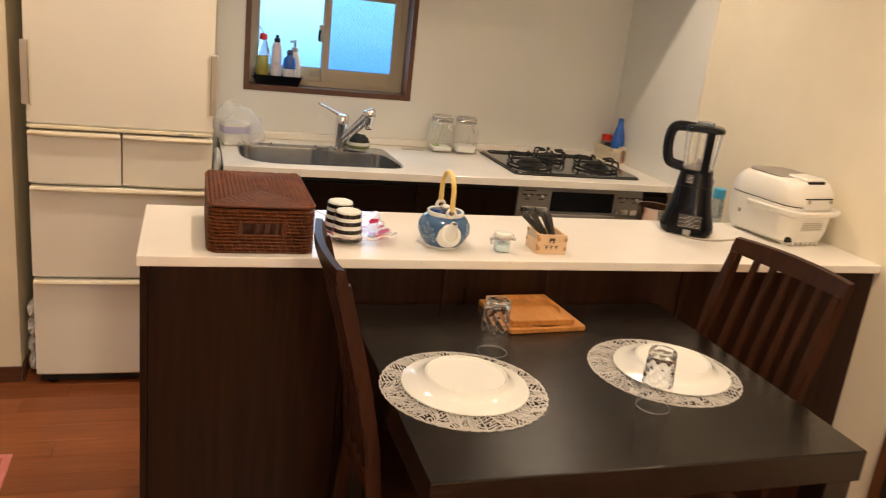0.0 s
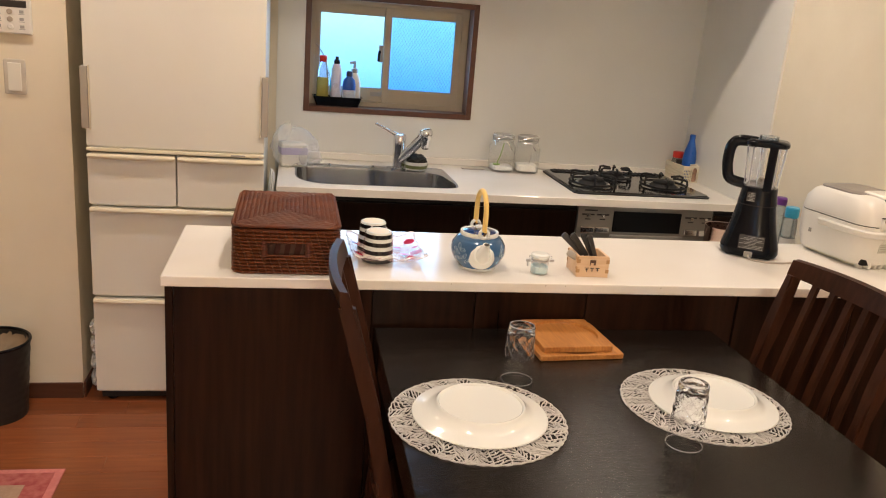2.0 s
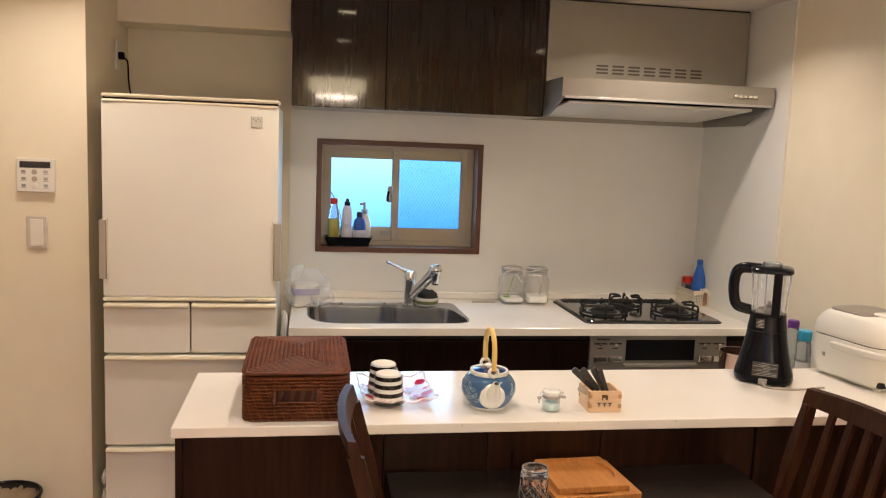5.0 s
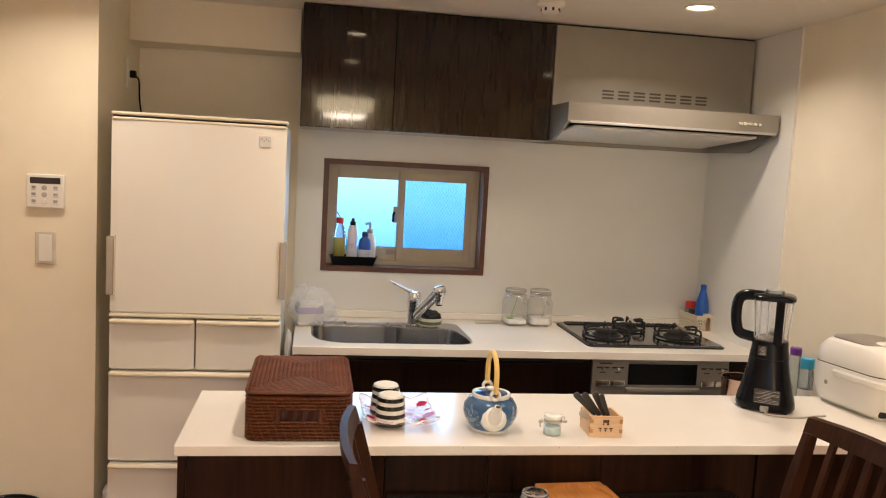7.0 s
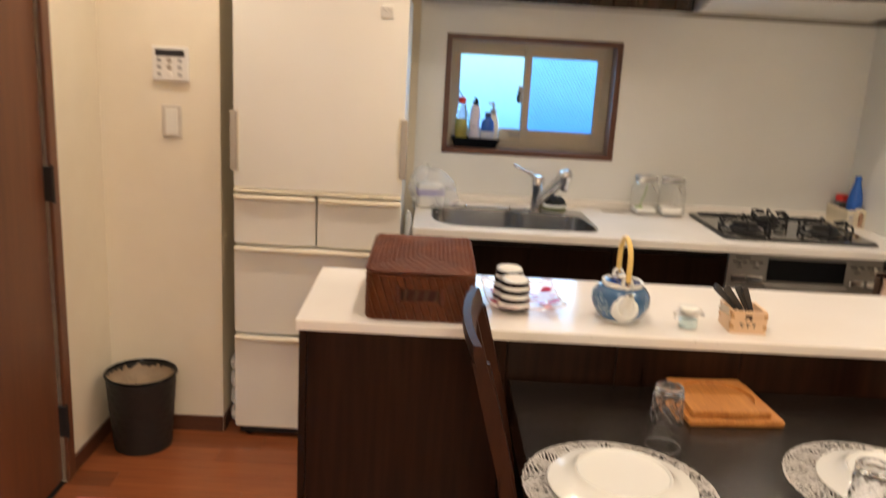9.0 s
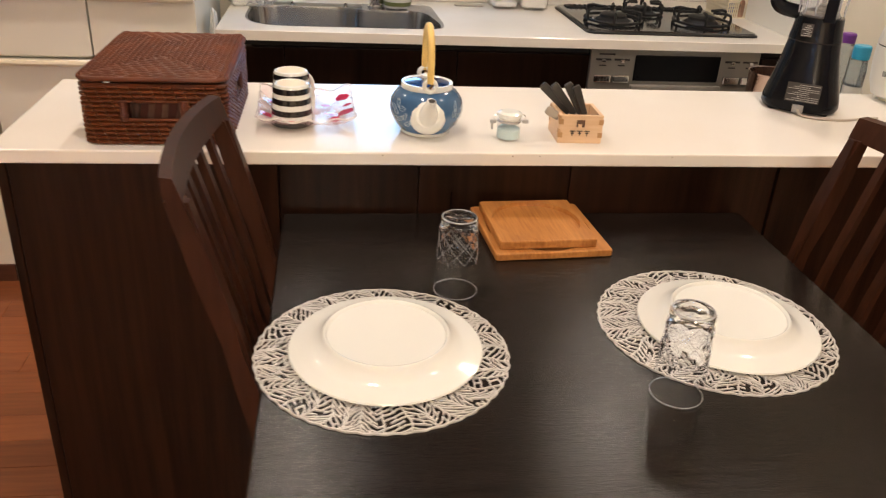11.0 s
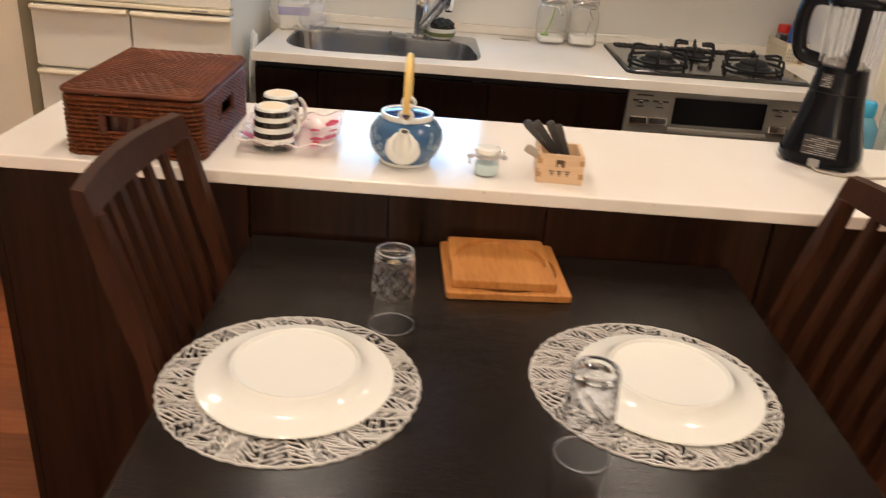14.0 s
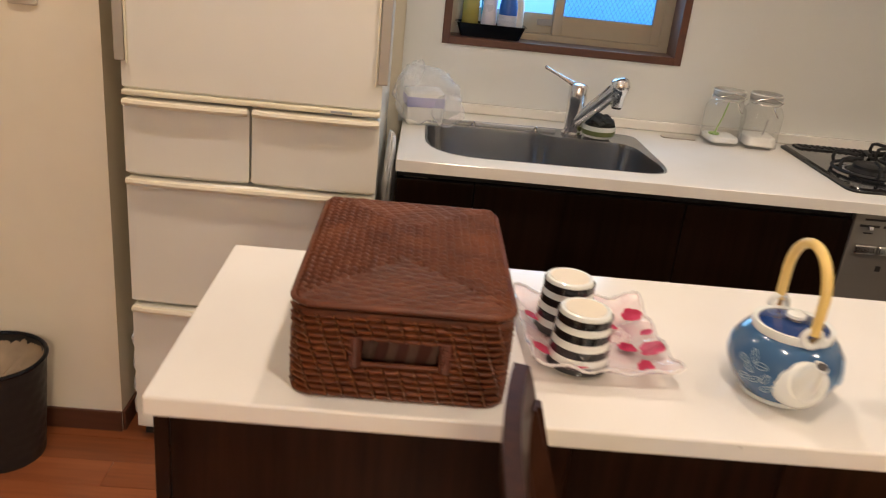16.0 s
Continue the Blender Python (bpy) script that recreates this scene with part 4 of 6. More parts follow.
part("band", box(-0.056, 0.056, -0.0437, 0.0437, 0.052, 0.082, 0.003), mat("lilac_print", (0.30, 0.26, 0.52), (0.24, 0.21, 0.44), 40, rough=0.5), tb, "lilac printed band")


def crumple(rx, ry, rz, seed, open_top=False):
    b = bmesh.new()
    bmesh.ops.create_icosphere(b, subdivisions=5, radius=1.0)
    o = Vector((seed * 3.1, seed * 1.7, seed * 2.3))
    for v in b.verts:
        p = v.co.copy()
        k = 1 + 0.22 * noise.noise(p * 1.6 + o) + 0.12 * noise.noise(p * 4 + o) + 0.035 * noise.noise(p * 11 + o)
        v.co = Vector((p.x * rx * k, p.y * ry * k, p.z * rz * k))
    return smoothed(b)


bagm = mat("sheer_plastic_bag", (0.90, 0.90, 0.89), (0.84, 0.84, 0.83), 14, rough=0.3, alpha=0.27, bump=0.3, bscale=30, bdist=0.006, rvar=0.05)
pb = thing("plastic_bag", (-1.145, 0.39, TZ), "sheer white crumpled plastic bag round the packet", "plastic bag")
part("film", moved(crumple(0.094, 0.075, 0.082, 4), pose(0.006, 0, 0.083)), bagm, pb)
part("ear", moved(crumple(0.024, 0.016, 0.045, 7), pose(-0.035, -0.02, 0.145, 0, 25, 0)), bagm, pb)
part("tail", moved(crumple(0.045, 0.035, 0.045, 9), pose(0.075, -0.035, 0.05)), bagm, pb)
hb = thing("hanging_bag", (-1.222, 0.1, 0.60), "white plastic bag hanging beside the worktop", "plastic bag")
part("film", moved(crumple(0.017, 0.05, 0.16, 5), pose(0, 0, 0.13)), BAG, hb)

# ---- wall units and hood ----
cabinet(-1.212, -0.8385, 1.69, 2.169, 0.235, "glossy dark wenge wall cabinet under the ceiling", 1, WENGE_GLOSS, 0.37, "wall cabinets", "wall_cabinet")
cabinet(-0.8385, -0.178, 1.69, 2.169, 0.235, "wide glossy dark wenge wall cabinet under the ceiling", 1, WENGE_GLOSS, 0.37, "wall cabinets", "wall_cabinet")
# Black strip stands in for the shade in the gap under the ceiling.
solid("ceiling_gap_shade", box(-1.21, XR - 0.008, 0.262, 0.6, 2.169, CEIL), SHADOWGAP, "black strip for the shaded gap between wall cabinets and ceiling", "trim")
# Darker than the hood: the shading of the louvres is put into the colour.
LOUVRE_SHADE = mat("louvre_shade_grey", (0.10, 0.092, 0.08), None, 20, rough=0.5, metal=0.2)
hood = thing("range_hood", (0.272, 0.0, 1.69), "silver range hood with louvred duct cover", "range hood")
HX = 0.446
part("duct_cover", box(-HX, HX, 0.235, 0.6, 0.13, 0.478, 0.002), HOODSTEEL, hood, "silver duct cover")
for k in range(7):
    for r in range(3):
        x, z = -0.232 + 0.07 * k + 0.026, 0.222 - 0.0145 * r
        part("louvre", rblock(0.052, 0.008, 0.0038, 0, 0.003, 0.0005), LOUVRE_SHADE, hood, at=pose(x, 0.2365, z, 90))
shell = bmesh.new()
prof = [(0.0, 0.147), (0.0, 0.072), (0.006, 0.068), (0.21, 0.0), (0.6, 0.0), (0.6, 0.147)]
for x0, x1 in ((-HX, -HX + 0.012), (HX - 0.012, HX)):
    merge(shell, prism(prof, "x", x0, x1))
box(-HX + 0.012, HX - 0.012, 0.0, 0.014, 0.072, 0.147, bm=shell)
box(-HX + 0.012, HX - 0.012, 0.014, 0.6, 0.135, 0.147, bm=shell)
box(-HX + 0.012, HX - 0.012, 0.57, 0.6, 0.0, 0.135, bm=shell)
part("canopy", shell, HOODSTEEL, hood, "silver canopy")
part("lip_line", box(-HX + 0.01, HX - 0.01, -0.003, 0.0, 0.066, 0.076, 0.001), STEEL, hood)
part("baffle", moved(box(-HX + 0.05, HX - 0.05, -0.24, 0.26, 0.0, 0.012, 0.005), pose(0, 0.31, 0.036, -4.0)), WHITEPL, hood, "pale inner baffle plate")
part("interior", box(-HX + 0.012, HX - 0.012, 0.016, 0.57, 0.09, 0.1), SHADOWGAP, hood)
sw = part("switch_row", box(0.262, 0.375, -0.004, 0.0, 0.098, 0.114, 0.002), GREYPL, hood)
for k in range(5):
    part("switch", box(0.268 + 0.021 * k, 0.284 + 0.021 * k, -0.007, -0.003, 0.101, 0.111, 0.001), CHROME, sw)

# ---- window sill things ----
SY = 0.655
LILACPL = mat("lilac_white_plastic", (0.70, 0.68, 0.74), (0.62, 0.60, 0.68), 16, rough=0.3, trans=0.1)
NAVY = mat("navy_plastic", (0.012, 0.025, 0.09), None, 20, rough=0.3)
LABELWHITE = mat("printed_white_label", (0.62, 0.64, 0.70), (0.40, 0.43, 0.52), 160, (1, 1, 4), rough=0.5)
tray = thing("sill_tray", (-0.955, SY, WZ0 + F), "black plastic tray of detergents on the sill", "tray")
part("tray", loft([rrect(0.185, 0.062, 0.01, 0.0), rrect(0.215, 0.08, 0.012, 0.04), rrect(0.225, 0.088, 0.012, 0.042), rrect(0.208, 0.074, 0.01, 0.042), rrect(0.178, 0.056, 0.008, 0.004)], True, True), BLACK, tray)
Z = WZ0 + F + 0.004
bottle("detergent_bottle", (-1.022, SY, Z), [(0.022, 0), (0.026, 0.006), (0.0265, 0.10), (0.0255, 0.118), (0.02, 0.119)], YELLOWLIQ, "clear bottle half full of yellow liquid with a red cap", [(0.016, 0.186), (0.0168, 0.19), (0.0168, 0.21), (0.013, 0.213)], REDPL, flat=0.8, band=[(0.0258, 0.1185), (0.0235, 0.15), (0.0185, 0.172), (0.015, 0.186)], bandm=TINT)
bottle("cleanser_bottle", (-0.962, SY + 0.004, Z), [(0.021, 0), (0.025, 0.006), (0.0245, 0.06), (0.0215, 0.085), (0.0235, 0.12), (0.0225, 0.155), (0.016, 0.178), (0.0125, 0.184)], LILACPL, "white squeeze bottle with a black cap", [(0.0135, 0.18), (0.014, 0.195), (0.008, 0.2), (0.007, 0.212)], BLACK, flat=0.8)
bottle("detergent_bottle", (-0.905, SY - 0.008, Z), [(0.025, 0), (0.029, 0.005), (0.029, 0.095), (0.025, 0.115), (0.014, 0.126), (0.012, 0.13)], BLUEPL, "small blue bottle with a white label", [(0.0145, 0.13), (0.0145, 0.146), (0.012, 0.152), (0.006, 0.154)], NAVY, flat=0.7, band=[(0.0293, 0.014), (0.0293, 0.07)], bandm=LABELWHITE)
pump = bottle("soap_pump", (-0.882, SY + 0.016, Z), [(0.026, 0), (0.03, 0.006), (0.03, 0.1), (0.022, 0.13), (0.013, 0.145)], WHITEPL, "white soap pump bottle with a grey pump", [(0.015, 0.145), (0.015, 0.162), (0.006, 0.166), (0.006, 0.185)], GREYPL, flat=0.7)
part("nozzle", tube([(0, 0, 0.185), (0.0, -0.005, 0.192), (-0.02, -0.02, 0.188)], 0.006, 8), GREYPL, pump)
br = thing("cleaning_wand", (-1.06, SY, Z), "thin bent wire wand standing in the tray", "brush")
part("wire", tube(bezier([(0.075, 0.015, 0.0), (0.073, 0.015, 0.1), (0.045, 0.02, 0.2), (0.005, 0.025, 0.26)]), 0.0022, 6), GREYPL, br)
part("tip", tube([(0.085, 0.005, 0.0), (0.075, 0.008, 0.06), (0.072, 0.01, 0.11)], 0.003, 6), CYANPL, br)

# ---- island ----
IZ, IX0_, IY0, IY1 = 0.88, -1.44, -1.197, -0.735
island = thing("kitchen_island", (0, 0, 0), "dark wenge island counter", "island", kind="structure")
part("core", box(-1.415, XR - 0.003, -1.155, -0.765, 0.06, 0.852), WENGE_V, island)
# Same black on the island's plinth, for the shade under its panels.
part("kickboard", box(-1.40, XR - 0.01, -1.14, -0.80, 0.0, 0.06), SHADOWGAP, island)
part("end_panel", box(-1.433, -1.415, -1.182, -0.76, 0.0, 0.853, 0.002), WENGE_V, island)
for a, b in ((-1.415, -0.945), (0.035, 0.385), (0.385, XR - 0.003)):
    part("front_panel", box(a + 0.001, b - 0.001, -1.182, -1.156, 0.004, 0.853, 0.0015), WENGE_V, island)
for a, b in ((-0.945, -0.685), (-0.685, -0.39), (-0.39, 0.035)):
    part("front_panel", box(a + 0.001, b - 0.001, -1.176, -1.156, 0.004, 0.853, 0.0015), WENGE_V, island)
top = tagged(link("island_worktop", box(IX0_, XR - 0.001, IY0, IY1, IZ - 0.026, IZ, 0.003), WORKTOP), "long white worktop on the island", "worktop", kind="structure")

for cx, cw in ((-0.755, 0.003), (-0.512, 0.0035), (-0.46, 0.0025), (-0.2, 0.003)):
    chip = bmesh.new()
    bmesh.ops.create_icosphere(chip, subdivisions=1, radius=cw)
    part("chip", moved(chip, pose(cx, IY0 + cw * 0.72, IZ - 0.006)), FRIDGE_GREY, top, "small chip in the edge")

# ---- dining table ----
TAB = 0.755
table = thing("dining_table", (-0.487, -1.583, 0), "square dark wenge dining table against the island", "table")
part("tabletop", box(-0.452, 0.452, -0.403, 0.395, TAB - 0.068, TAB, 0.003), TABLEWOOD, table)
for sx in (-1, 1):
    for sy in (-1, 1):
        part("leg", box(sx * 0.415 - 0.032, sx * 0.415 + 0.032, sy * 0.358 - 0.032, sy * 0.358 + 0.032, 0.0, TAB - 0.0725, 0.003), TABLEWOOD, table)

# ---- chairs ----


def back_x(z):
    pts = ((0.0, 0.06), (0.25, 0.095), (0.44, 0.112), (0.60, 0.098), (0.75, 0.068), (0.88, 0.033), (1.0, 0.0))
    for (a, xa), (b, xb) in zip(pts, pts[1:]):
        if z <= b:
            return xa + (xb - xa) * (z - a) / (b - a)
    return 0.0


def sweep(path, w, d, bm=None):
    """A rectangular bar along a path in the xz plane, w across y and d along x."""
    return loft([[(x - d / 2, y - w / 2, z), (x + d / 2, y - w / 2, z), (x + d / 2, y + w / 2, z), (x - d / 2, y + w / 2, z)] for x, y, z in path], bm=bm)


def chair(m, label):
    c = thing("dining_chair", (0, 0, 0), label, "chair", "chairs at the table")
    for sy in (-1, 1):
        zs = [0.0, 0.12, 0.25, 0.36, 0.44, 0.52, 0.60, 0.68, 0.75, 0.82, 0.88, 0.968]
        b = sweep([(back_x(z), sy * 0.168, z) for z in zs], 0.027, 0.032)
        bmesh.ops.bevel(b, geom=[e for e in b.edges if abs((e.verts[0].co - e.verts[1].co).normalized().z) > 0.5], offset=0.006, segments=2, affect="EDGES")
        part("rear_leg", b, CHAIRWOOD, c)
        part("front_leg", box(0.49, 0.525, sy * 0.166 - 0.017, sy * 0.166 + 0.017, 0.0, 0.405, 0.004), CHAIRWOOD, c)
        part("side_rail", box(0.125, 0.49, sy * 0.166 - 0.011, sy * 0.166 + 0.011, 0.35, 0.41, 0.003), CHAIRWOOD, c)
    bow = lambda u: -0.019 * (1 - (2 * u - 1) ** 2)
    n = 16
    rail = []
    for k in range(n + 1):
        u = k / n
        y = -0.182 + 0.364 * u
        x = bow(u)
        zt = 1.002 + 0.004 * math.sin(math.pi * u)
        zb = 0.966 - 0.004 * math.sin(math.pi * u)
        rail.append([(back_x(zb) + x - 0.009, y, zb), (back_x(zb) + x + 0.011, y, zb), (back_x(0.982) + x + 0.011, y, 0.982), (x + 0.009, y, zt), (x - 0.007, y, zt + 0.002), (back_x(0.982) + x - 0.011, y, 0.982)])
    part("top_rail", loft(rail), CHAIRWOOD, c)
    low = []
    for k in range(n + 1):
        u = k / n
        y, x = -0.152 + 0.304 * u, back_x(0.50) + bow(u) * 0.7
        low.append([(x - 0.01, y, 0.485), (x + 0.01, y, 0.485), (x + 0.008, y, 0.525), (x - 0.012, y, 0.525)])
    part("lower_rail", loft(low), CHAIRWOOD, c)
    for k in range(5):
        u = (k + 1) / 6
        y = -0.152 + 0.304 * u
        part("slat", sweep([(back_x(z) + bow(u) * (0.7 + 0.3 * (z - 0.5) / 0.43), y, z) for z in (0.515, 0.6, 0.68, 0.75, 0.82, 0.88, 0.97)], 0.0165, 0.011), CHAIRWOOD, c)
    part("seat", moved(rblock(0.40, 0.385, 0.03, 0.41, 0.445, 0.008), pose(0.345, 0, 0)), CHAIRWOOD, c)
    part("stretcher", box(0.50, 0.515, -0.15, 0.15, 0.2, 0.225, 0.003), CHAIRWOOD, c)
    c.matrix_basis = m
    return c


ch = chair(pose(-1.043, -1.455, 0, 0, 0, -2), "red-brown wooden slat-back chair pushed under the table")
copy_thing(ch, pose(0.09, -1.522, 0, 0, 0, 187))

# ---- on the table ----


def lace_mesh():
    """Openwork like leaf veins: slanting rows that meet on midribs, tied across into long cells."""
    rng = random.Random(11)
    R = 0.174
    bm = bmesh.new()

    def held(p):
        r = math.hypot(p[0], p[1])
        k = min(r, R + 0.0012 * math.sin(46 * math.atan2(p[1], p[0]))) / r
        k = max(k, 0.094 / r) if r > 0.05 else k
        return (p[0] * k, p[1] * k)

    def rib(p, q, w):
        p, q = held(p), held(q)
        dx, dy = q[0] - p[0], q[1] - p[1]
        ln = math.hypot(dx, dy)
        if ln < 0.0008:
            return
        ux, uy = dx / ln, dy / ln
        nx, ny = -uy * w, ux * w
        ex, ey = ux * w * 0.6, uy * w * 0.6
        h = 0.0017 + rng.uniform(0, 0.0007)
        a = [bm.verts.new((p[0] - ex + nx, p[1] - ey + ny, 0)), bm.verts.new((p[0] - ex - nx, p[1] - ey - ny, 0)), bm.verts.new((q[0] + ex - nx, q[1] + ey - ny, 0)), bm.verts.new((q[0] + ex + nx, q[1] + ey + ny, 0))]
        m = ((p[0] + q[0]) / 2, (p[1] + q[1]) / 2)
        b = [bm.verts.new((m[0] + (v.co.x - m[0]) * 0.9, m[1] + (v.co.y - m[1]) * 0.9, h)) for v in a]
        bm.faces.new(b)
        for i in range(4):
            bm.faces.new((a[i], a[(i + 1) % 4], b[(i + 1) % 4], b[i]))

    mid, sectors, per = 0.137, 19, 8
    total = sectors * per

    def node(k, j):
        u = k / per
        peak = abs(u % 1.0 - 0.5) * 2
        tilt = 0.022 + 0.008 * math.sin(2.1 * math.floor(u))
        r = 0.066 + 0.0083 * j + tilt * peak + 0.004 * noise.noise(Vector((u * 0.9, j * 0.3, 1.7)))
        a = 2 * math.pi * k / total + 2.4 * (r - mid) + 0.17 * noise.noise(Vector((u * 0.7, r * 26, 5.2)))
        wob = random.Random(k % total * 131 + j)
        r += wob.uniform(-0.0018, 0.0018)
        a += wob.uniform(-0.007, 0.007)
        return (r * math.cos(a), r * math.sin(a))

    def wanted(p, q):
        return 0.09 < math.hypot(*p) < R + 0.012 or 0.09 < math.hypot(*q) < R + 0.012

    for j in range(14):
        for k in range(total):
            p, q, up = node(k, j), node(k + 1, j), node(k, j + 1)
            if wanted(p, q) and rng.random() < 0.95:
                rib(p, q, 0.0011)
            rib_line = k % 4 == 0
            if wanted(p, up) and (rib_line or (k + 2 * j) % 4 == 2):
                rib(p, up, 0.0012 if rib_line else 0.0010)
    edge = 170
    for r, w in ((R + 0.01, 0.001), (0.0945, 0.0009)):
        for k in range(edge):
            a, b = 2 * math.pi * k / edge, 2 * math.pi * (k + 1) / edge
            rib((r * math.cos(a), r * math.sin(a)), (r * math.cos(b), r * math.sin(b)), w)
    return bm


lm = thing("placemat", (-0.778, -1.661, TAB + 0.0003), "round openwork silver-white placemat under a plate", "placemat", "placemats")
part("openwork", lace_mesh(), LACE, lm, smooth=False)
part("centre_disc", lathe([(0.094, 0.0), (0.096, 0.0008), (0.092, 0.0017)], 64), LACE, lm)
copy_thing(lm, pose(-0.2735, -1.612, TAB + 0.0003, 0, 0, 37))


def plate(loc, rz):
    p = lathe([(0.100, 0.0005), (0.131, 0.0012), (0.135, 0.004), (0.1335, 0.0062), (0.122, 0.0088), (0.1085, 0.0115), (0.1005, 0.0150), (0.0935, 0.0205), (0.0885, 0.0252), (0.0868, 0.0285), (0.0852, 0.0292), (0.0836, 0.0285), (0.0815, 0.0245), (0.05, 0.0235), (0.01, 0.0232)], 64, True, True)
    o = link("dinner_plate", p, PORCELAIN)
    o.matrix_basis = pose(*loc, 0, 0, rz)
    return tagged(o, "white porcelain dinner plate turned upside down", "plate", "plates on the table")


plate((-0.773, -1.653, TAB + 0.0022), 0)
plate((-0.254, -1.612, TAB + 0.0022), 30)


def tumbler(loc, rz):
    g = thing("glass_tumbler", loc, "clear cut-glass tumbler turned upside down", "glass", "glasses on the table", rz=rz)
    seg = 48

    def ring(r, z, cut=0.0, row=0):
        out = []
        for k in range(seg):
            a = 2 * math.pi * k / seg
            d = cut * (abs((k / 6 + row / 6) % 1 - 0.5) + abs((k / 6 - row / 6) % 1 - 0.5) - 0.75)
            out.append(((r + d) * math.cos(a), (r + d) * math.sin(a), z))
        return out
    wall = [ring(r, z) for r, z in ((0.0332, 0.0012), (0.0338, 0.0003), (0.0346, 0.0003), (0.0348, 0.0025), (0.0338, 0.02), (0.0326, 0.045), (0.0321, 0.055))]
    part("wall", loft(wall, False, False), CUPGLASS, g, "thin plain glass wall")
    outer = [ring(0.0321, 0.055)]
    for k in range(13):
        outer.append(ring(0.0320 - 0.0032 * k / 12, 0.057 + 0.0047 * k, 0.0042 * math.sin(math.pi * (k + 0.6) / 13.2) ** 0.4, k))
    outer += [ring(r, z) for r, z in ((0.0287, 0.1165), (0.0284, 0.121), (0.0265, 0.1246), (0.0185, 0.1246), (0.0165, 0.1215), (0.008, 0.1205))]
    inner = [ring(r, z) for r, z in ((0.008, 0.1135), (0.022, 0.112), (0.0262, 0.106), (0.0282, 0.085), (0.0302, 0.065), (0.0311, 0.055))]
    bm = loft(inner + outer, True, True)
    for f in bm.faces:
        if f.calc_center_median().z > 0.056 and math.hypot(*f.calc_center_median().xy) > 0.0283:
            f.smooth = False
    part("cut_base", bm, CUTGLASS, g, "diamond-cut glass base")
    # Thin pale tubes along the cut ridges stand in for their highlights.
    lines = bmesh.new()
    for k in range(8):
        for sg in (-1, 1):
            tube([((0.0322 - 0.0032 * j / 12) * math.cos(math.pi * (k + sg * j / 6) / 4), (0.0322 - 0.0032 * j / 12) * math.sin(math.pi * (k + sg * j / 6) / 4), 0.057 + 0.0047 * j) for j in range(13)], 0.0003, 5, bm=lines)
    part("ridge_glints", lines, RIMGLASS, g, "pale lines for the glints on the cut ridges")
    # Pale beads on rim and foot, modelled in place of their bright reflections.
    part("rim_glint", tube(arc((0, 0, 0.0014), 0.0342, 0, 360, 48, "z")[:-1], 0.0006, 6, True), RIMGLASS, g, "pale bead for the glint on the glass rim")
    part("foot_glint", tube(arc((0, 0, 0.1238), 0.0262, 0, 360, 40, "z")[:-1], 0.0012, 6, True), RIMGLASS, g, "pale bead for the glint on the glass foot")
    g.scale = (1, 1, 1.03)
    return g


tumbler((-0.654, -1.489, TAB + 0.0005), 12)
tumbler((-0.398, -1.773, TAB + 0.0005), 40)


def board(name, w, d, z0, h, r, label):
    cnt, outl = (0.0, 0.0), [(p[0], p[1]) for p in rrect(w, d, 0.006, 0, 4)]
    an = angles_for(cnt, outl, n=72)
    q = ray_ring(outl, cnt, an)
    up = lambda s, z: [(p[0] * s, p[1] * s, z) for p in q]
    circ = lambda rr, z: [(rr * math.cos(a), rr * math.sin(a), z) for a in an]
    o = link(name, loft([up(0.985, 0), up(1, 0.0015), up(1, h - 0.0015), up(0.986, h), circ(r, h), circ(r - 0.0012, h - 0.0072), circ(r * 0.3, h - 0.0074)]), BAMBOO, False)
    for f in o.data.polygons:
        f.use_smooth = False
    return tagged(o, label, "trivet board", "wooden boards")


b1 = board("wooden_trivet", 0.212, 0.205, 0, 0.013, 0.096, "bamboo trivet board with a round hollow on the table")
b1.matrix_basis = pose(-0.472, -1.284, TAB + 0.0005, 0, 0, 4)
b2 = board("wooden_trivet", 0.176, 0.178, 0, 0.015, 0.081, "smaller bamboo trivet board stacked on the other")
b2.matrix_basis = pose(-0.478, -1.283, TAB + 0.0136, 0, 0, 3)

# ---- on the island ----
basket = thing("wicker_basket", (-1.156, -0.989, IZ), "lidded brown wicker basket with hand holes", "basket")
BW, BD, BH, BR = 0.243, 0.349, 0.1085, 0.024


def outline_points(w, d, r, step):
    """Even steps along a rounded rectangle: x, y, outward normal, distance run."""
    out = [(p[0], p[1]) for p in rrect(w, d, r, 0, 10)]
    acc = [0.0]
    for i in range(len(out)):
        acc.append(acc[-1] + math.dist(out[i], out[(i + 1) % len(out)]))
    total, pos, i = acc[-1], [], 0
    n = int(round(total / step))
    for k in range(n):
        s = total * k / n
        while acc[i + 1] < s:
            i += 1
        p, q = out[i], out[(i + 1) % len(out)]
        ln = acc[i + 1] - acc[i]
        t = (s - acc[i]) / ln
        pos.append((p[0] + (q[0] - p[0]) * t, p[1] + (q[1] - p[1]) * t, Vector((q[1] - p[1], p[0] - q[0], 0)) / ln, s))
    return pos, total


STAKES, ROWH, SLANT = 62, BH / 13, 0.33
HOLE_W, HOLE_A, HOLE_B = 0.048, 0.046, 0.078


def in_hole(x, y, z, grow=0.0):
    near = (abs(x) < HOLE_W + grow and abs(y) > BD / 2 - 0.012) or (abs(y) < HOLE_W + grow and abs(x) > BW / 2 - 0.012)
    return near and HOLE_A - grow < z < HOLE_B + grow


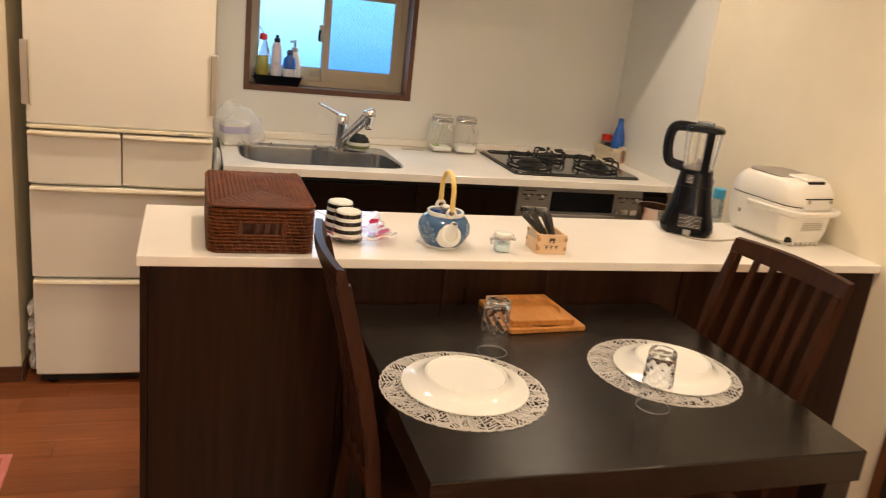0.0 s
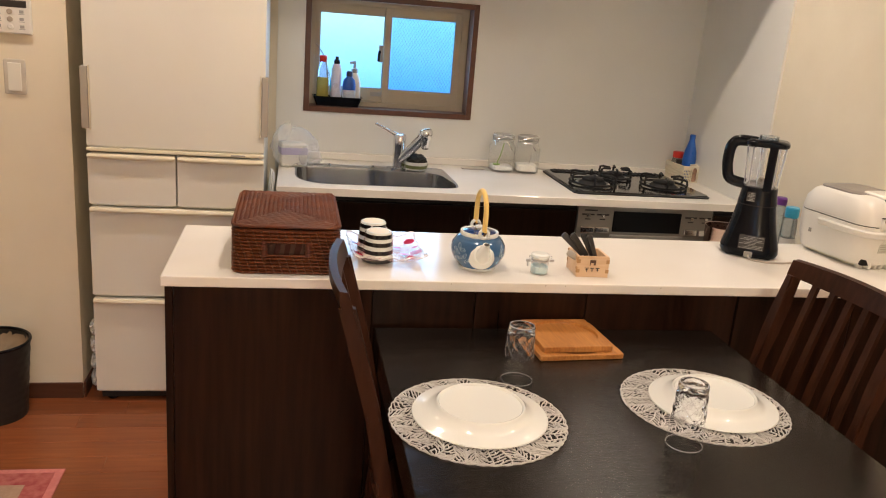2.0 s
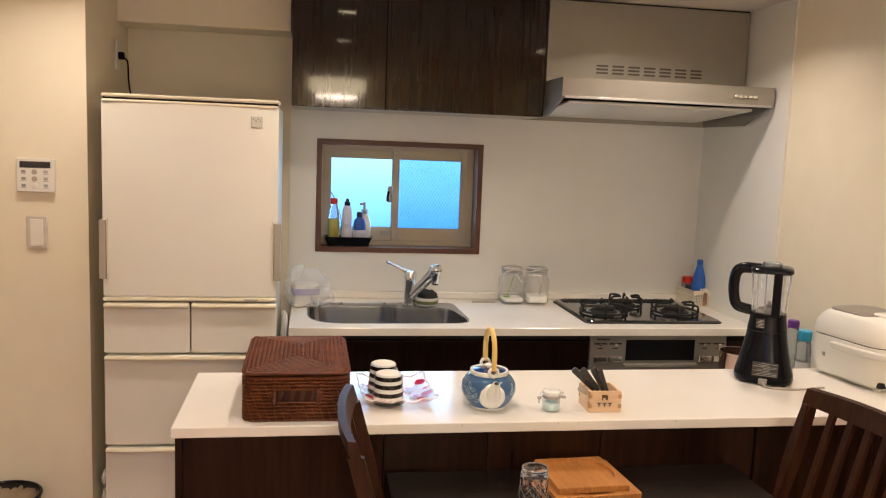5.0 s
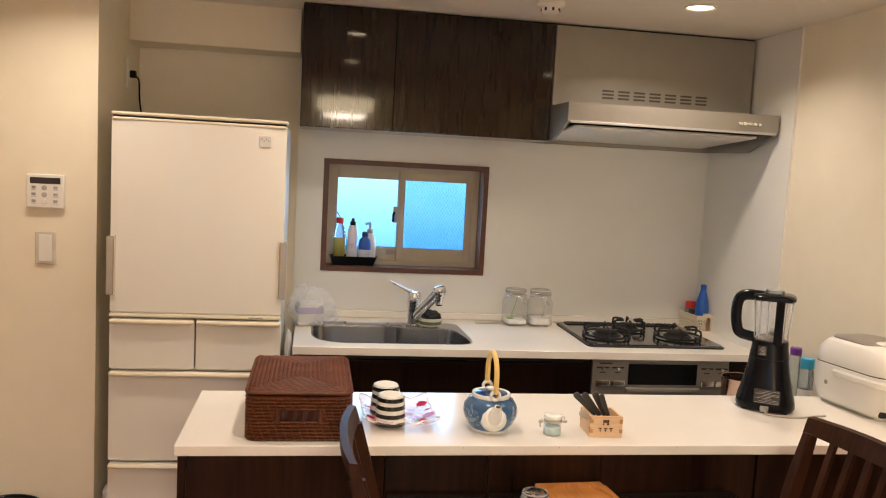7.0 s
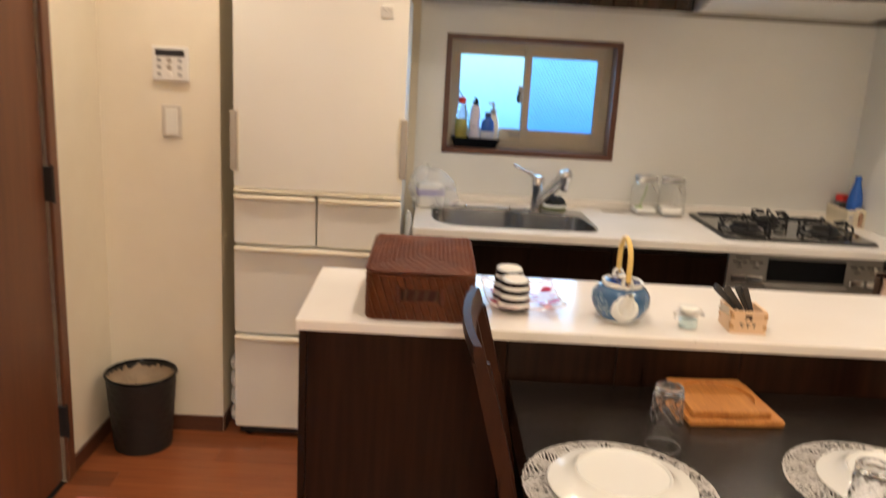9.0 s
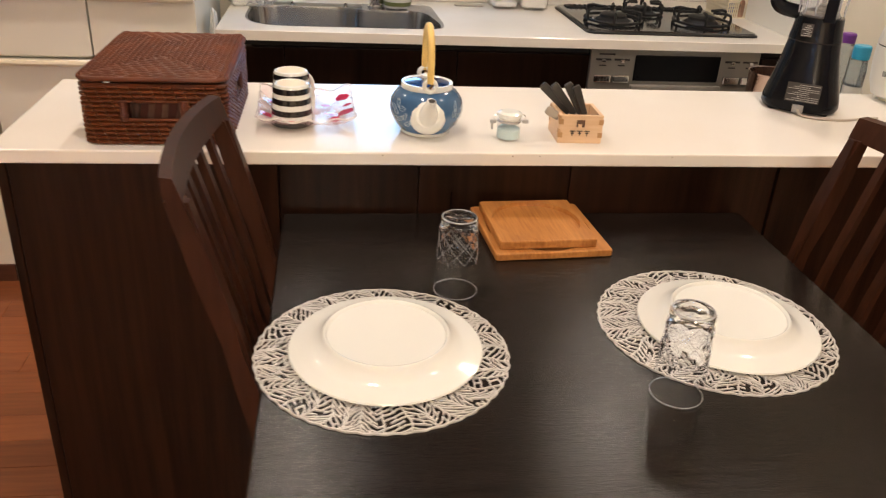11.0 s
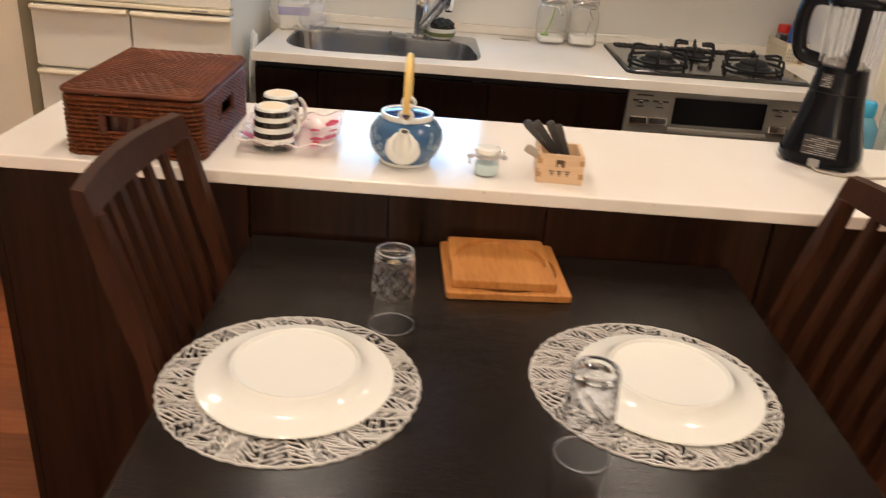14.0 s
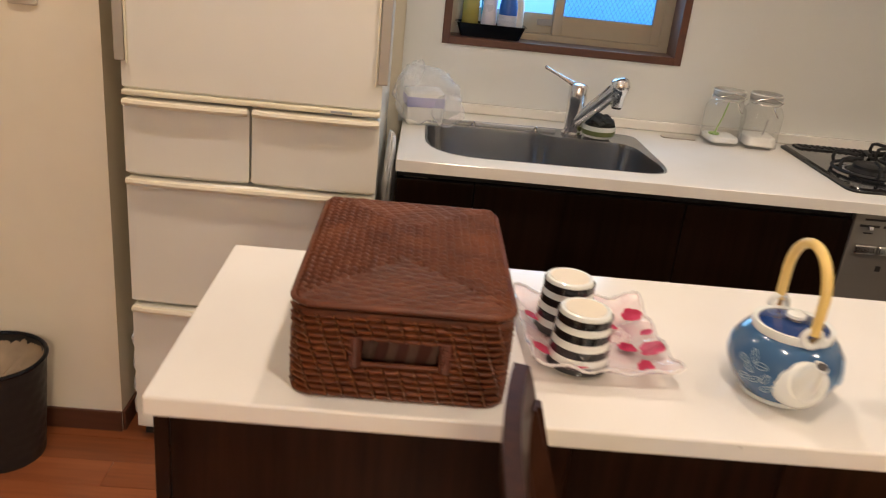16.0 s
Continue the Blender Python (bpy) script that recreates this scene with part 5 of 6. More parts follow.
def weave_wall():
    """Sides of the basket as bulging strands between slanting stakes, with open hand holes."""
    pos, total = outline_points(BW, BD, BR, 0.00165)
    pitch = total / STAKES
    nv = 13 * 7
    bm, rows = bmesh.new(), []
    rngb = random.Random(4)
    jit = [[rngb.uniform(0.88, 1.06) for _ in range(STAKES + 1)] for _ in range(14)]
    for v in range(nv + 1):
        z = BH * v / nv
        row = []
        for x, y, n, s in pos:
            r = int(z / ROWH)
            fv = z / ROWH - r
            cell = ((s + SLANT * z) / pitch) % STAKES
            fu = cell % 1.0
            pill = min(1.0, 2.4 * math.sin(math.pi * fu)) ** 0.8
            h = 0.0072 * jit[r % 14][int(cell)] * (math.sin(math.pi * fv) ** 0.75) * pill
            row.append(bm.verts.new((x + n.x * h, y + n.y * h, z)))
        rows.append(row)
    nu = len(pos)
    for v in range(nv):
        for k in range(nu):
            q = (rows[v][k], rows[v][(k + 1) % nu], rows[v + 1][(k + 1) % nu], rows[v + 1][k])
            c = sum((w.co for w in q), Vector()) / 4
            if not in_hole(c.x, c.y, c.z):
                bm.faces.new(q)
    return bm


part("woven_side", smoothed(weave_wall()), RATTAN_DARK, basket)
spos, stotal = outline_points(BW, BD, BR, 0.0012)
for k in range(STAKES):
    runs, run = [], []
    for j in range(53):
        z = 0.002 + (BH - 0.004) * j / 52
        s = (k * stotal / STAKES - SLANT * z) % stotal
        x, y, n, _ = spos[int(s / stotal * len(spos)) % len(spos)]
        h = 0.0012 + 0.0064 * math.sin(math.pi * z / ROWH + (k % 2) * math.pi) ** 2
        if in_hole(x, y, z, 0.004):
            if len(run) > 2:
                runs.append(run)
            run = []
        else:
            run.append((x + n.x * h, y + n.y * h, z))
    if len(run) > 2:
        runs.append(run)
    for run in runs:
        part("stake", tube(run, 0.0014, 6), RATTAN_STAKE, basket)
part("bottom", rblock(BW - 0.006, BD - 0.006, BR, 0.001, 0.008, 0.002), RATTAN, basket)
for side in range(4):
    w = (BD if side % 2 == 0 else BW) / 2
    m = Matrix.Rotation(radians(90 * side), 4, "Z")
    hm_, zc = HOLE_W + 0.004, (HOLE_A + HOLE_B) / 2
    b = tube([(-hm_, -w - 0.001, HOLE_A - 0.001), (hm_, -w - 0.001, HOLE_A - 0.001), (hm_, -w - 0.001, HOLE_B + 0.001), (-hm_, -w - 0.001, HOLE_B + 0.001)], 0.0034, 8, True)
    grip = part("hand_hole", b, RATTAN, basket, "bound rim of a hand hole", at=m)
    for sx in (-1, 1):
        part("wrap", tube([(sx * hm_, -w - 0.001, HOLE_A - 0.003 + 0.0013 * j) for j in range(31)], [0.0082 if j % 3 else 0.0074 for j in range(31)], 14), RATTAN_BAND, grip, at=Matrix.Identity(4))
lining = part("lining", rblock(BW - 0.036, BD - 0.036, 0.015, 0.009, 0.09, 0.012), CLOTH, basket, "checked cloth inside")
rngl = random.Random(14)
for side in range(4):
    w = (BD - 0.036 if side % 2 == 0 else BW - 0.036) / 2
    for k in range(4):
        x = -0.045 + 0.024 * k
        b = loft([[(x, -w - 0.0012, 0.03), (x + 0.012, -w - 0.0012, 0.03), (x + 0.012, -w + 0.002, 0.03), (x, -w + 0.002, 0.03)],
                  [(x + 0.008 + 0.008 * rngl.uniform(-1, 1), -w - 0.0012, 0.076), (x + 0.021, -w - 0.0012, 0.076), (x + 0.014, -w + 0.002, 0.076), (x + 0.002, -w + 0.002, 0.076)]])
        part("check_stripe", b, CLOTHPALE, lining, "pale check", at=Matrix.Rotation(radians(90 * side), 4, "Z"))
LW, LD = BW + 0.007, BD + 0.011


def lid_weave():
    """Lid woven in four fields that meet on the hips: fine checks at the sides, long slanting strands at the ends."""
    bm, grid = bmesh.new(), []
    nx_, ny_ = 270, 354
    for j in range(ny_ + 1):
        row = []
        for i in range(nx_ + 1):
            u, v = -1 + 2 * i / nx_, -1 + 2 * j / ny_
            x, y = u * LW / 2, v * LD / 2
            d_end, d_side = LD / 2 - abs(y), LW / 2 - abs(x)
            edge = 1 - min(d_end, d_side) / (LW / 2)
            if d_end < d_side:
                a, b = (x + 0.55 * y) / 0.0205, (y - 0.1 * x) / 0.0066
                depth = 0.0048
            else:
                a, b = x / 0.0108, y / 0.0064
                depth = 0.0066
            r = math.floor(b)
            fv = b - r
            over = 0.5 + 0.5 * math.cos(math.pi * (a + r))
            h = depth * (math.sin(math.pi * fv) ** 0.7) * (0.12 + 0.88 * over ** 0.7)
            hip = abs(d_end - d_side)
            if hip < 0.004 and d_side > 0.006:
                h = max(h, 0.0036 * math.sqrt(1 - (hip / 0.004) ** 2) * (0.8 + 0.2 * math.sin(x * 900)))
            dome = 0.006 * (1 - edge ** 2)
            cx, cy = max(abs(x) - (LW / 2 - 0.024), 0), max(abs(y) - (LD / 2 - 0.024), 0)
            if cx > 0 and cy > 0:
                k = 0.024 / max(math.hypot(cx, cy), 0.024)
                x = math.copysign(LW / 2 - 0.024 + cx * k, x)
                y = math.copysign(LD / 2 - 0.024 + cy * k, y)
            drop = -0.004 * max(0.0, (edge - 0.93) / 0.07) ** 2
            row.append(bm.verts.new((x, y, BH + 0.0125 + dome + h + drop)))
        grid.append(row)
    for j in range(ny_):
        for i in range(nx_):
            bm.faces.new((grid[j][i], grid[j][i + 1], grid[j + 1][i + 1], grid[j + 1][i]))
    return bm


lid = part("lid", smoothed(lid_weave()), RATTAN, basket, "woven lid")
rimb = bmesh.new()
rp = [(p[0], p[1]) for p in rrect(LW, LD, 0.026, 0, 8)]
rpos, _ = outline_points(LW, LD, 0.026, 0.003)
tube([(x, y, BH + 0.010) for x, y, _, _ in rpos], [0.0050 if k % 2 else 0.0038 for k in range(len(rpos))], 10, True, rimb)
part("lid_rim", rimb, RATTAN, lid)
part("side_rim", tube([(p[0], p[1], BH - 0.002) for p in rrect(BW + 0.002, BD + 0.002, BR, 0, 8)], 0.0045, 8, True), RATTAN, basket)

dishm = bmesh.new()
TS, nn = 0.094, 28
tray_grid = []
for j in range(nn + 1):
    row = []
    for i in range(nn + 1):
        u, v = -1 + 2 * i / nn, -1 + 2 * j / nn
        e = max(abs(u), abs(v))
        lift = 0.0 if e < 0.62 else (e - 0.62) / 0.38
        z = 0.004 + 0.020 * lift ** 1.5 + 0.012 * (abs(u * v) ** 3) + (0.0035 * math.sin(11 * (u + v)) * lift)
        row.append(dishm.verts.new((u * TS * (0.8 + 0.2 * e), v * TS * (0.8 + 0.2 * e) * 1.18, z)))
    tray_grid.append(row)
for j in range(nn):
    for i in range(nn):
        dishm.faces.new((tray_grid[j][i], tray_grid[j][i + 1], tray_grid[j + 1][i + 1], tray_grid[j + 1][i]))
bmesh.ops.solidify(dishm, geom=dishm.faces[:], thickness=0.0025)
gt = thing("glass_dish", (-0.898, -0.99, IZ), "square glass dish with red rose prints and wavy rim", "dish", rz=2)
part("dish", smoothed(dishm), PINKGLASS, gt)
edge_pts = []
for q in range(4):
    for i in range(nn):
        u, v = ((-1 + 2 * i / nn, -1), (1, -1 + 2 * i / nn), (1 - 2 * i / nn, 1), (-1, 1 - 2 * i / nn))[q]
        z = 0.024 + 0.012 * (abs(u * v) ** 3) + 0.0035 * math.sin(11 * (u + v))
        edge_pts.append((u * TS, v * TS * 1.18, z + 0.0012))
part("beaded_rim", tube(edge_pts, [0.0024 if k % 2 else 0.0016 for k in range(len(edge_pts))], 8, True), BEADGLASS, gt, "beaded glass rim")
rngp = random.Random(5)


def petals(x, y, z, s, m, tilt=(0, 0)):
    b = bmesh.new()
    for k in range(7):
        a = 2 * math.pi * k / 7 + rngp.uniform(-0.2, 0.2)
        rr = s * rngp.uniform(0.45, 0.62)
        pts = [(rr * math.cos(a) + s * 0.42 * math.cos(2 * math.pi * i / 10), rr * math.sin(a) + s * 0.42 * math.sin(2 * math.pi * i / 10), 0.0003 * k) for i in range(10)]
        b.faces.new([b.verts.new(p) for p in pts])
    b.faces.new([b.verts.new((s * 0.35 * math.cos(i * 0.6283), s * 0.35 * math.sin(i * 0.6283), 0.0025)) for i in range(10)])
    part("rose_print", b, m, gt, at=pose(x, y, z, *tilt))


for x, y, z, s, t in ((0.078, -0.035, 0.021, 0.02, (0, -20)), (0.074, 0.062, 0.022, 0.017, (10, -18)), (0.055, -0.085, 0.021, 0.012, (14, -8)), (-0.076, -0.055, 0.0215, 0.016, (0, 20)), (-0.075, 0.04, 0.021, 0.014, (0, 20)),
                      (0.02, 0.082, 0.020, 0.014, (-14, 0)), (0.05, -0.015, 0.009, 0.015, (0, 0)), (-0.03, -0.088, 0.0215, 0.011, (14, 0)), (0.04, 0.045, 0.009, 0.012, (0, 0)), (0.082, 0.01, 0.022, 0.01, (0, -20))):
    petals(x, y, z, s, ROSE, t)


def mug(loc, rz):
    m = thing("striped_mug", loc, "black and white striped mug turned upside down", "mug", "striped mugs", rz=rz)
    prof = [(0.0405, 0.0), (0.0408, 0.003), (0.0385, 0.03), (0.036, 0.06), (0.0345, 0.078), (0.0325, 0.0835), (0.029, 0.085), (0.027, 0.0835), (0.01, 0.083)]
    part("body", lathe(prof, 44, True, True), PORCELAIN, m)
    for z0 in (0.0003, 0.0228, 0.0455, 0.0672):
        f = lambda z: 0.0409 - 0.0765 * z + 0.0002 + (0.0 if z < 0.07 else 0.0006)
        part("stripe", lathe([(f(z0) - 0.0006, z0 - 0.0003), (f(z0), z0), (f(z0 + 0.006), z0 + 0.006), (f(z0 + 0.0112), z0 + 0.0112), (f(z0 + 0.0112) - 0.0006, z0 + 0.0115)], 44, False, False), STRIPE, m, "black glazed stripe")
    part("handle", tube(bezier([(0.034, 0, 0.066), (0.052, 0, 0.062), (0.064, 0, 0.042), (0.062, 0, 0.02), (0.048, 0, 0.010), (0.0395, 0, 0.010)], 6), 0.0032, 12, flat=1.5), PORCELAIN, m)
    part("foot", lathe([(0.0268, 0.0828), (0.0266, 0.0842), (0.01, 0.0841)], 40), CREAM, m, "bare cream foot")
    m.scale = (1, 1, 0.93)
    return m


CREAM = mat("cream_bare_clay", (0.74, 0.66, 0.50), (0.70, 0.61, 0.45), 30, rough=0.5)
STRIPE = mat("black_glaze", (0.012, 0.012, 0.013), None, 20, rough=0.12, coat=0.5)
mug((-0.924, -1.047, IZ + 0.0065), 52)
mug((-0.929, -0.949, IZ + 0.0065), 50)

pot = thing("teapot", (-0.664, -1.067, IZ), "blue glazed teapot with white collar and cane handle", "teapot", rz=0)
pbody = part("body", lathe([(0.042, 0.0), (0.046, 0.003), (0.049, 0.007), (0.0615, 0.021), (0.0695, 0.038), (0.0718, 0.05), (0.0690, 0.066), (0.0590, 0.081), (0.0445, 0.0905)], 56, True, True), TEABLUE, pot)
part("foot_ring", lathe([(0.043, 0.0), (0.0485, 0.001), (0.050, 0.006), (0.0485, 0.0075)], 48, False, False), PORCELAIN, pbody, "white foot ring")
part("collar", lathe([(0.046, 0.087), (0.0495, 0.088), (0.0505, 0.094), (0.0495, 0.0985), (0.046, 0.099), (0.043, 0.097)], 48, False, False), PORCELAIN, pbody, "white collar")
plid = part("lid", lathe([(0.0435, 0.094), (0.0425, 0.0975), (0.033, 0.0995), (0.016, 0.1015), (0.008, 0.102)], 44), TEADEEP, pot, "deep blue lid")
part("knob", lathe([(0.007, 0.100), (0.007, 0.103), (0.0125, 0.107), (0.012, 0.111), (0.006, 0.114)], 24), PORCELAIN, plid, "white knob")
part("spout_base", moved(lathe([(0.036, -0.014), (0.035, 0.0), (0.030, 0.010), (0.022, 0.017)], 36), pose(-0.003, -0.0575, 0.047, 74, 0, -4)), PORCELAIN, pbody, "white spout boss")
part("spout", tube(bezier([(-0.003, -0.062, 0.045), (-0.003, -0.074, 0.058), (-0.002, -0.081, 0.071), (0.0, -0.087, 0.084)], 6), [0.0235 - 0.0145 * min(1.0, k / 17) ** 0.85 for k in range(19)], 22), PORCELAIN, pbody, "short white spout")
part("spout_mouth", moved(lathe([(0.0065, 0.0), (0.0065, 0.001)], 16), pose(0.0, -0.0874, 0.0844, 14)), INK, pbody)
for sy in (-1, 1):
    part("lug", moved(tube(arc((0, 0, 0), 0.011, 0, 360, 18)[:-1], 0.0045, 8, True), pose(0, sy * 0.05, 0.102, 0, 0, 0)), PORCELAIN, pbody, "white lug")
hnd = part("handle", tube([(0, y, z) for _, y, z in [(0, -0.052, 0.108)] + [(0, -0.053 * math.cos(radians(a)) * (1.0 if a < 90 else 1.0), 0.150 + 0.053 * math.sin(radians(a))) for a in range(0, 181, 9)] + [(0, 0.052, 0.108)]], 0.0066, 12), CANE, pot, "yellow bent cane handle")
for sy in (-1, 1):
    part("hook", tube([(0, sy * 0.05, 0.098), (0.004, sy * 0.054, 0.106), (0.0, sy * 0.052, 0.118)], 0.003, 8), mat("brass_hook", (0.30, 0.18, 0.08), None, 20, rough=0.35, metal=0.9), hnd, "small metal hook")


def pot_r(z):
    return 0.0716 - 11.0 * (z - 0.05) ** 2 + 0.0004


def leaf_mark(a0, z0, ln, wd, turn):
    """A brushed leaf: outline and midrib laid on the curved side of the pot."""
    def on(du, dz):
        z = z0 + du * math.sin(turn) + dz * math.cos(turn)
        a = a0 + (du * math.cos(turn) - dz * math.sin(turn)) / pot_r(z)
        return (pot_r(z) * math.cos(a), pot_r(z) * math.sin(a), z)
    ring = [on(ln / 2 * math.cos(t * 0.3491), wd / 2 * math.sin(t * 0.3491) * (0.55 + 0.45 * abs(math.sin(t * 0.1745)))) for t in range(18)]
    mark = part("leaf_mark", tube(ring, 0.00055, 5, True), TEAPALE, pbody, "pale brushed leaf")
    part("midrib", tube([on(ln * (k / 6 - 0.5), 0) for k in range(7)], 0.00045, 5), TEAPALE, mark)


rngq = random.Random(3)
for k, (a, z) in enumerate(((204, 0.058), (214, 0.066), (212, 0.05), (224, 0.058), (220, 0.038), (230, 0.044), (234, 0.030), (208, 0.036), (241, 0.037), (312, 0.052), (322, 0.044), (316, 0.064))):
    leaf_mark(radians(a), z, rngq.uniform(0.014, 0.021), rngq.uniform(0.007, 0.010), radians(rngq.uniform(-70, 80)))

jar = thing("salt_jar", (-0.506, -1.111, IZ), "small glass clip jar of pale mint salt", "jar")
part("glass", lathe([(0.02, 0), (0.0225, 0.003), (0.023, 0.03), (0.0205, 0.036), (0.021, 0.04)], 32, True, False), JARGLASS, jar)
part("contents", lathe([(0.0205, 0.0025), (0.0218, 0.006), (0.0218, 0.021), (0.019, 0.0235), (0.005, 0.0245)], 28), MINT, jar, "pale mint salt")
part("seal", lathe([(0.0205, 0.04), (0.022, 0.0415), (0.0205, 0.043)], 30), WHITEPL, jar)
part("lid", lathe([(0.0225, 0.043), (0.0245, 0.045), (0.0238, 0.052), (0.0165, 0.0552)], 30), PORCELAIN, jar, "white lid")
part("neck_band", lathe([(0.0222, 0.0345), (0.0234, 0.0352), (0.0234, 0.0395), (0.0222, 0.0402)], 30, False, False), STEEL, jar, "metal neck band")
part("wire", tube(arc((0, 0, 0.0375), 0.0225, 0, 360, 30, "z")[:-1], 0.0011, 6, True), CHROME, jar)
for sx in (-1, 1):
    part("clasp", tube([(sx * 0.0215, 0, 0.034), (sx * 0.029, -0.002, 0.038), (sx * 0.031, -0.002, 0.046), (sx * 0.022, 0, 0.051)], 0.0012, 6), CHROME, jar)
    part("lever", box(sx * 0.032 - 0.006, sx * 0.032 + 0.006, -0.004, 0.002, 0.031, 0.0385, 0.0015), STEEL, jar)
part("tongue", tube([(-0.033, -0.002, 0.034), (-0.034, -0.003, 0.027), (-0.033, -0.003, 0.02)], 0.0022, 6), STEEL, jar)

masu = thing("wooden_box", (-0.368, -1.094, IZ), "small square cypress measuring box with stamped mark", "wooden box", rz=-2)
MS, MH, MT = 0.0435, 0.056, 0.008
part("wall", box(-MS, MS, -MS, -MS + MT, 0.0, MH, 0.001), CEDAR, masu)
part("wall", box(-MS, MS, MS - MT, MS, 0.0, MH, 0.001), CEDAR, masu)
part("wall", box(-MS, -MS + MT, -MS + MT, MS - MT, 0.0, MH, 0.001), CEDAR, masu)
part("wall", box(MS - MT, MS, -MS + MT, MS - MT, 0.0, MH, 0.001), CEDAR, masu)
part("bottom", box(-MS + MT, MS - MT, -MS + MT, MS - MT, 0.001, 0.008), CEDAR, masu)
for sx in (-1, 1):
    for k in range(2):
        z = 0.012 + 0.026 * k
        part("finger_joint", box(sx * (MS - MT / 2) - MT / 2 - 0.0005, sx * (MS - MT / 2) + MT / 2 + 0.0005, -MS - 0.0006, -MS + 0.004, z, z + 0.010), CEDAR_END, masu)
        part("finger_joint", box(-MS - 0.0006, -MS + 0.004, sx * (MS - MT / 2) - MT / 2, sx * (MS - MT / 2) + MT / 2, z - 0.006 + 0.014, z + 0.016), CEDAR_END, masu)
st = part("stamp", box(-0.009, 0.007, -MS - 0.0009, -MS, 0.033, 0.047), mat("brown_stamp", (0.10, 0.055, 0.035), None, 30, rough=0.7), masu, "brown stamped mark")
part("stamp_gap", box(-0.006, 0.001, -MS - 0.0012, -MS - 0.0008, 0.031, 0.039), CEDAR, st)
for k in range(3):
    x = -0.021 + 0.0145 * k
    s2 = part("stamp_bar", box(x, x + 0.0105, -MS - 0.0009, -MS, 0.024, 0.0258), INK, masu)
    part("stroke", box(x + 0.002, x + 0.0085, -MS - 0.0009, -MS, 0.0195, 0.0212), INK, s2)
    part("stroke", box(x + 0.0045, x + 0.006, -MS - 0.0009, -MS, 0.015, 0.024), INK, s2)


def knife(n, x, y, lean, turn, ln, m):
    k = thing("table_knife", (-0.368 + x, -1.094 + y, IZ + 0.012), "dark-handled table knife standing in the wooden box", "knife", "knives in the box")
    part("blade", box(-0.006, 0.006, -0.0008, 0.0008, 0.0, ln * 0.45, 0.0005), STEEL, k)
    part("handle", loft([rrect(w, d, r, ln * f, 4) for w, d, r, f in ((0.010, 0.005, 0.002, 0.36), (0.013, 0.006, 0.0025, 0.42), (0.0155, 0.0065, 0.003, 0.7), (0.0175, 0.007, 0.003, 0.94), (0.015, 0.006, 0.0025, 0.985), (0.009, 0.004, 0.0015, 1.0))]), m, k)
    k.matrix_basis = pose(-0.368 + x, -1.094 + y, IZ + 0.012) @ Matrix.Rotation(radians(turn), 4, "Z") @ Matrix.Rotation(radians(lean), 4, "Y")


KNIFEGREY = mat("dark_grey_knife_handle", (0.055, 0.053, 0.05), (0.032, 0.031, 0.03), 60, rough=0.4, bump=0.1, bscale=300)
knife(0, 0.022, 0.014, -47, -6, 0.126, KNIFEGREY)
knife(1, 0.024, 0.004, -40, 4, 0.122, KNIFEGREY)
knife(2, 0.027, -0.006, -30, 8, 0.114, KNIFEGREY)
knife(3, 0.028, -0.012, -25, 14, 0.106, KNIFEGREY)
knife(4, 0.018, -0.018, -60, 4, 0.1, FRIDGE_GREY)

# stick blender jug on its motor base
mix = thing("blender", (0.243, -0.856, IZ), "tall black countertop blender with a clear jug", "blender", rz=148)
base = part("motor_base", loft([rrect(0.160, 0.150, 0.055, 0.004, 8), rrect(0.170, 0.160, 0.06, 0.014, 8), rrect(0.166, 0.156, 0.06, 0.03, 8), rrect(0.14, 0.132, 0.055, 0.08, 8), rrect(0.122, 0.116, 0.052, 0.125, 8), rrect(0.112, 0.108, 0.05, 0.155, 8)]), BLACK, mix, "glossy black motor base")
for k in range(4):
    part("foot", lathe([(0.01, 0), (0.012, 0.005)], 14), BLACK, base, at=pose(0.055 * (1 if k % 2 else -1), 0.05 * (1 if k < 2 else -1), 0))
part("seam", loft([rrect(0.1115, 0.1075, 0.05, 0.1545, 8), rrect(0.1115, 0.1075, 0.05, 0.158, 8)]), SHADOWGAP, base)
colr = part("collar", loft([rrect(0.114, 0.11, 0.05, 0.158, 8), rrect(0.106, 0.102, 0.048, 0.185, 8), rrect(0.102, 0.098, 0.047, 0.208, 8)]), BLACK, mix, "black jug collar")
jug = part("jug", loft([rrect(0.082, 0.078, 0.022, 0.206, 8), rrect(0.094, 0.09, 0.024, 0.214, 8), rrect(0.110, 0.106, 0.026, 0.334, 8)], True, False), CUPGLASS, mix, "clear ribbed jug")
for sx in (-1, 1):
    for f in (-0.8, -0.25, 0.3, 0.8):
        part("rib", tube([(f * 0.042, sx * 0.0445, 0.216), (f * 0.047, sx * 0.0535, 0.332)], 0.0017, 6), RIMGLASS, jug)
        part("rib", tube([(sx * 0.0465, f * 0.040, 0.216), (sx * 0.0545, f * 0.045, 0.332)], 0.0017, 6), RIMGLASS, jug)
part("blade_mount", lathe([(0.038, 0.206), (0.041, 0.212), (0.036, 0.220), (0.02, 0.222)], 28), GREYPL, mix, "grey blade mount")
for k in range(4):
    part("blade", moved(box(0.002, 0.03, -0.005, 0.005, 0.0, 0.0012), pose(0, 0, 0.229, 0, -18 if k % 2 else 14, 90 * k)), STEEL, mix)
part("blade_hub", lathe([(0.012, 0.220), (0.01, 0.228), (0.005, 0.236)], 20), GREYPL, mix)
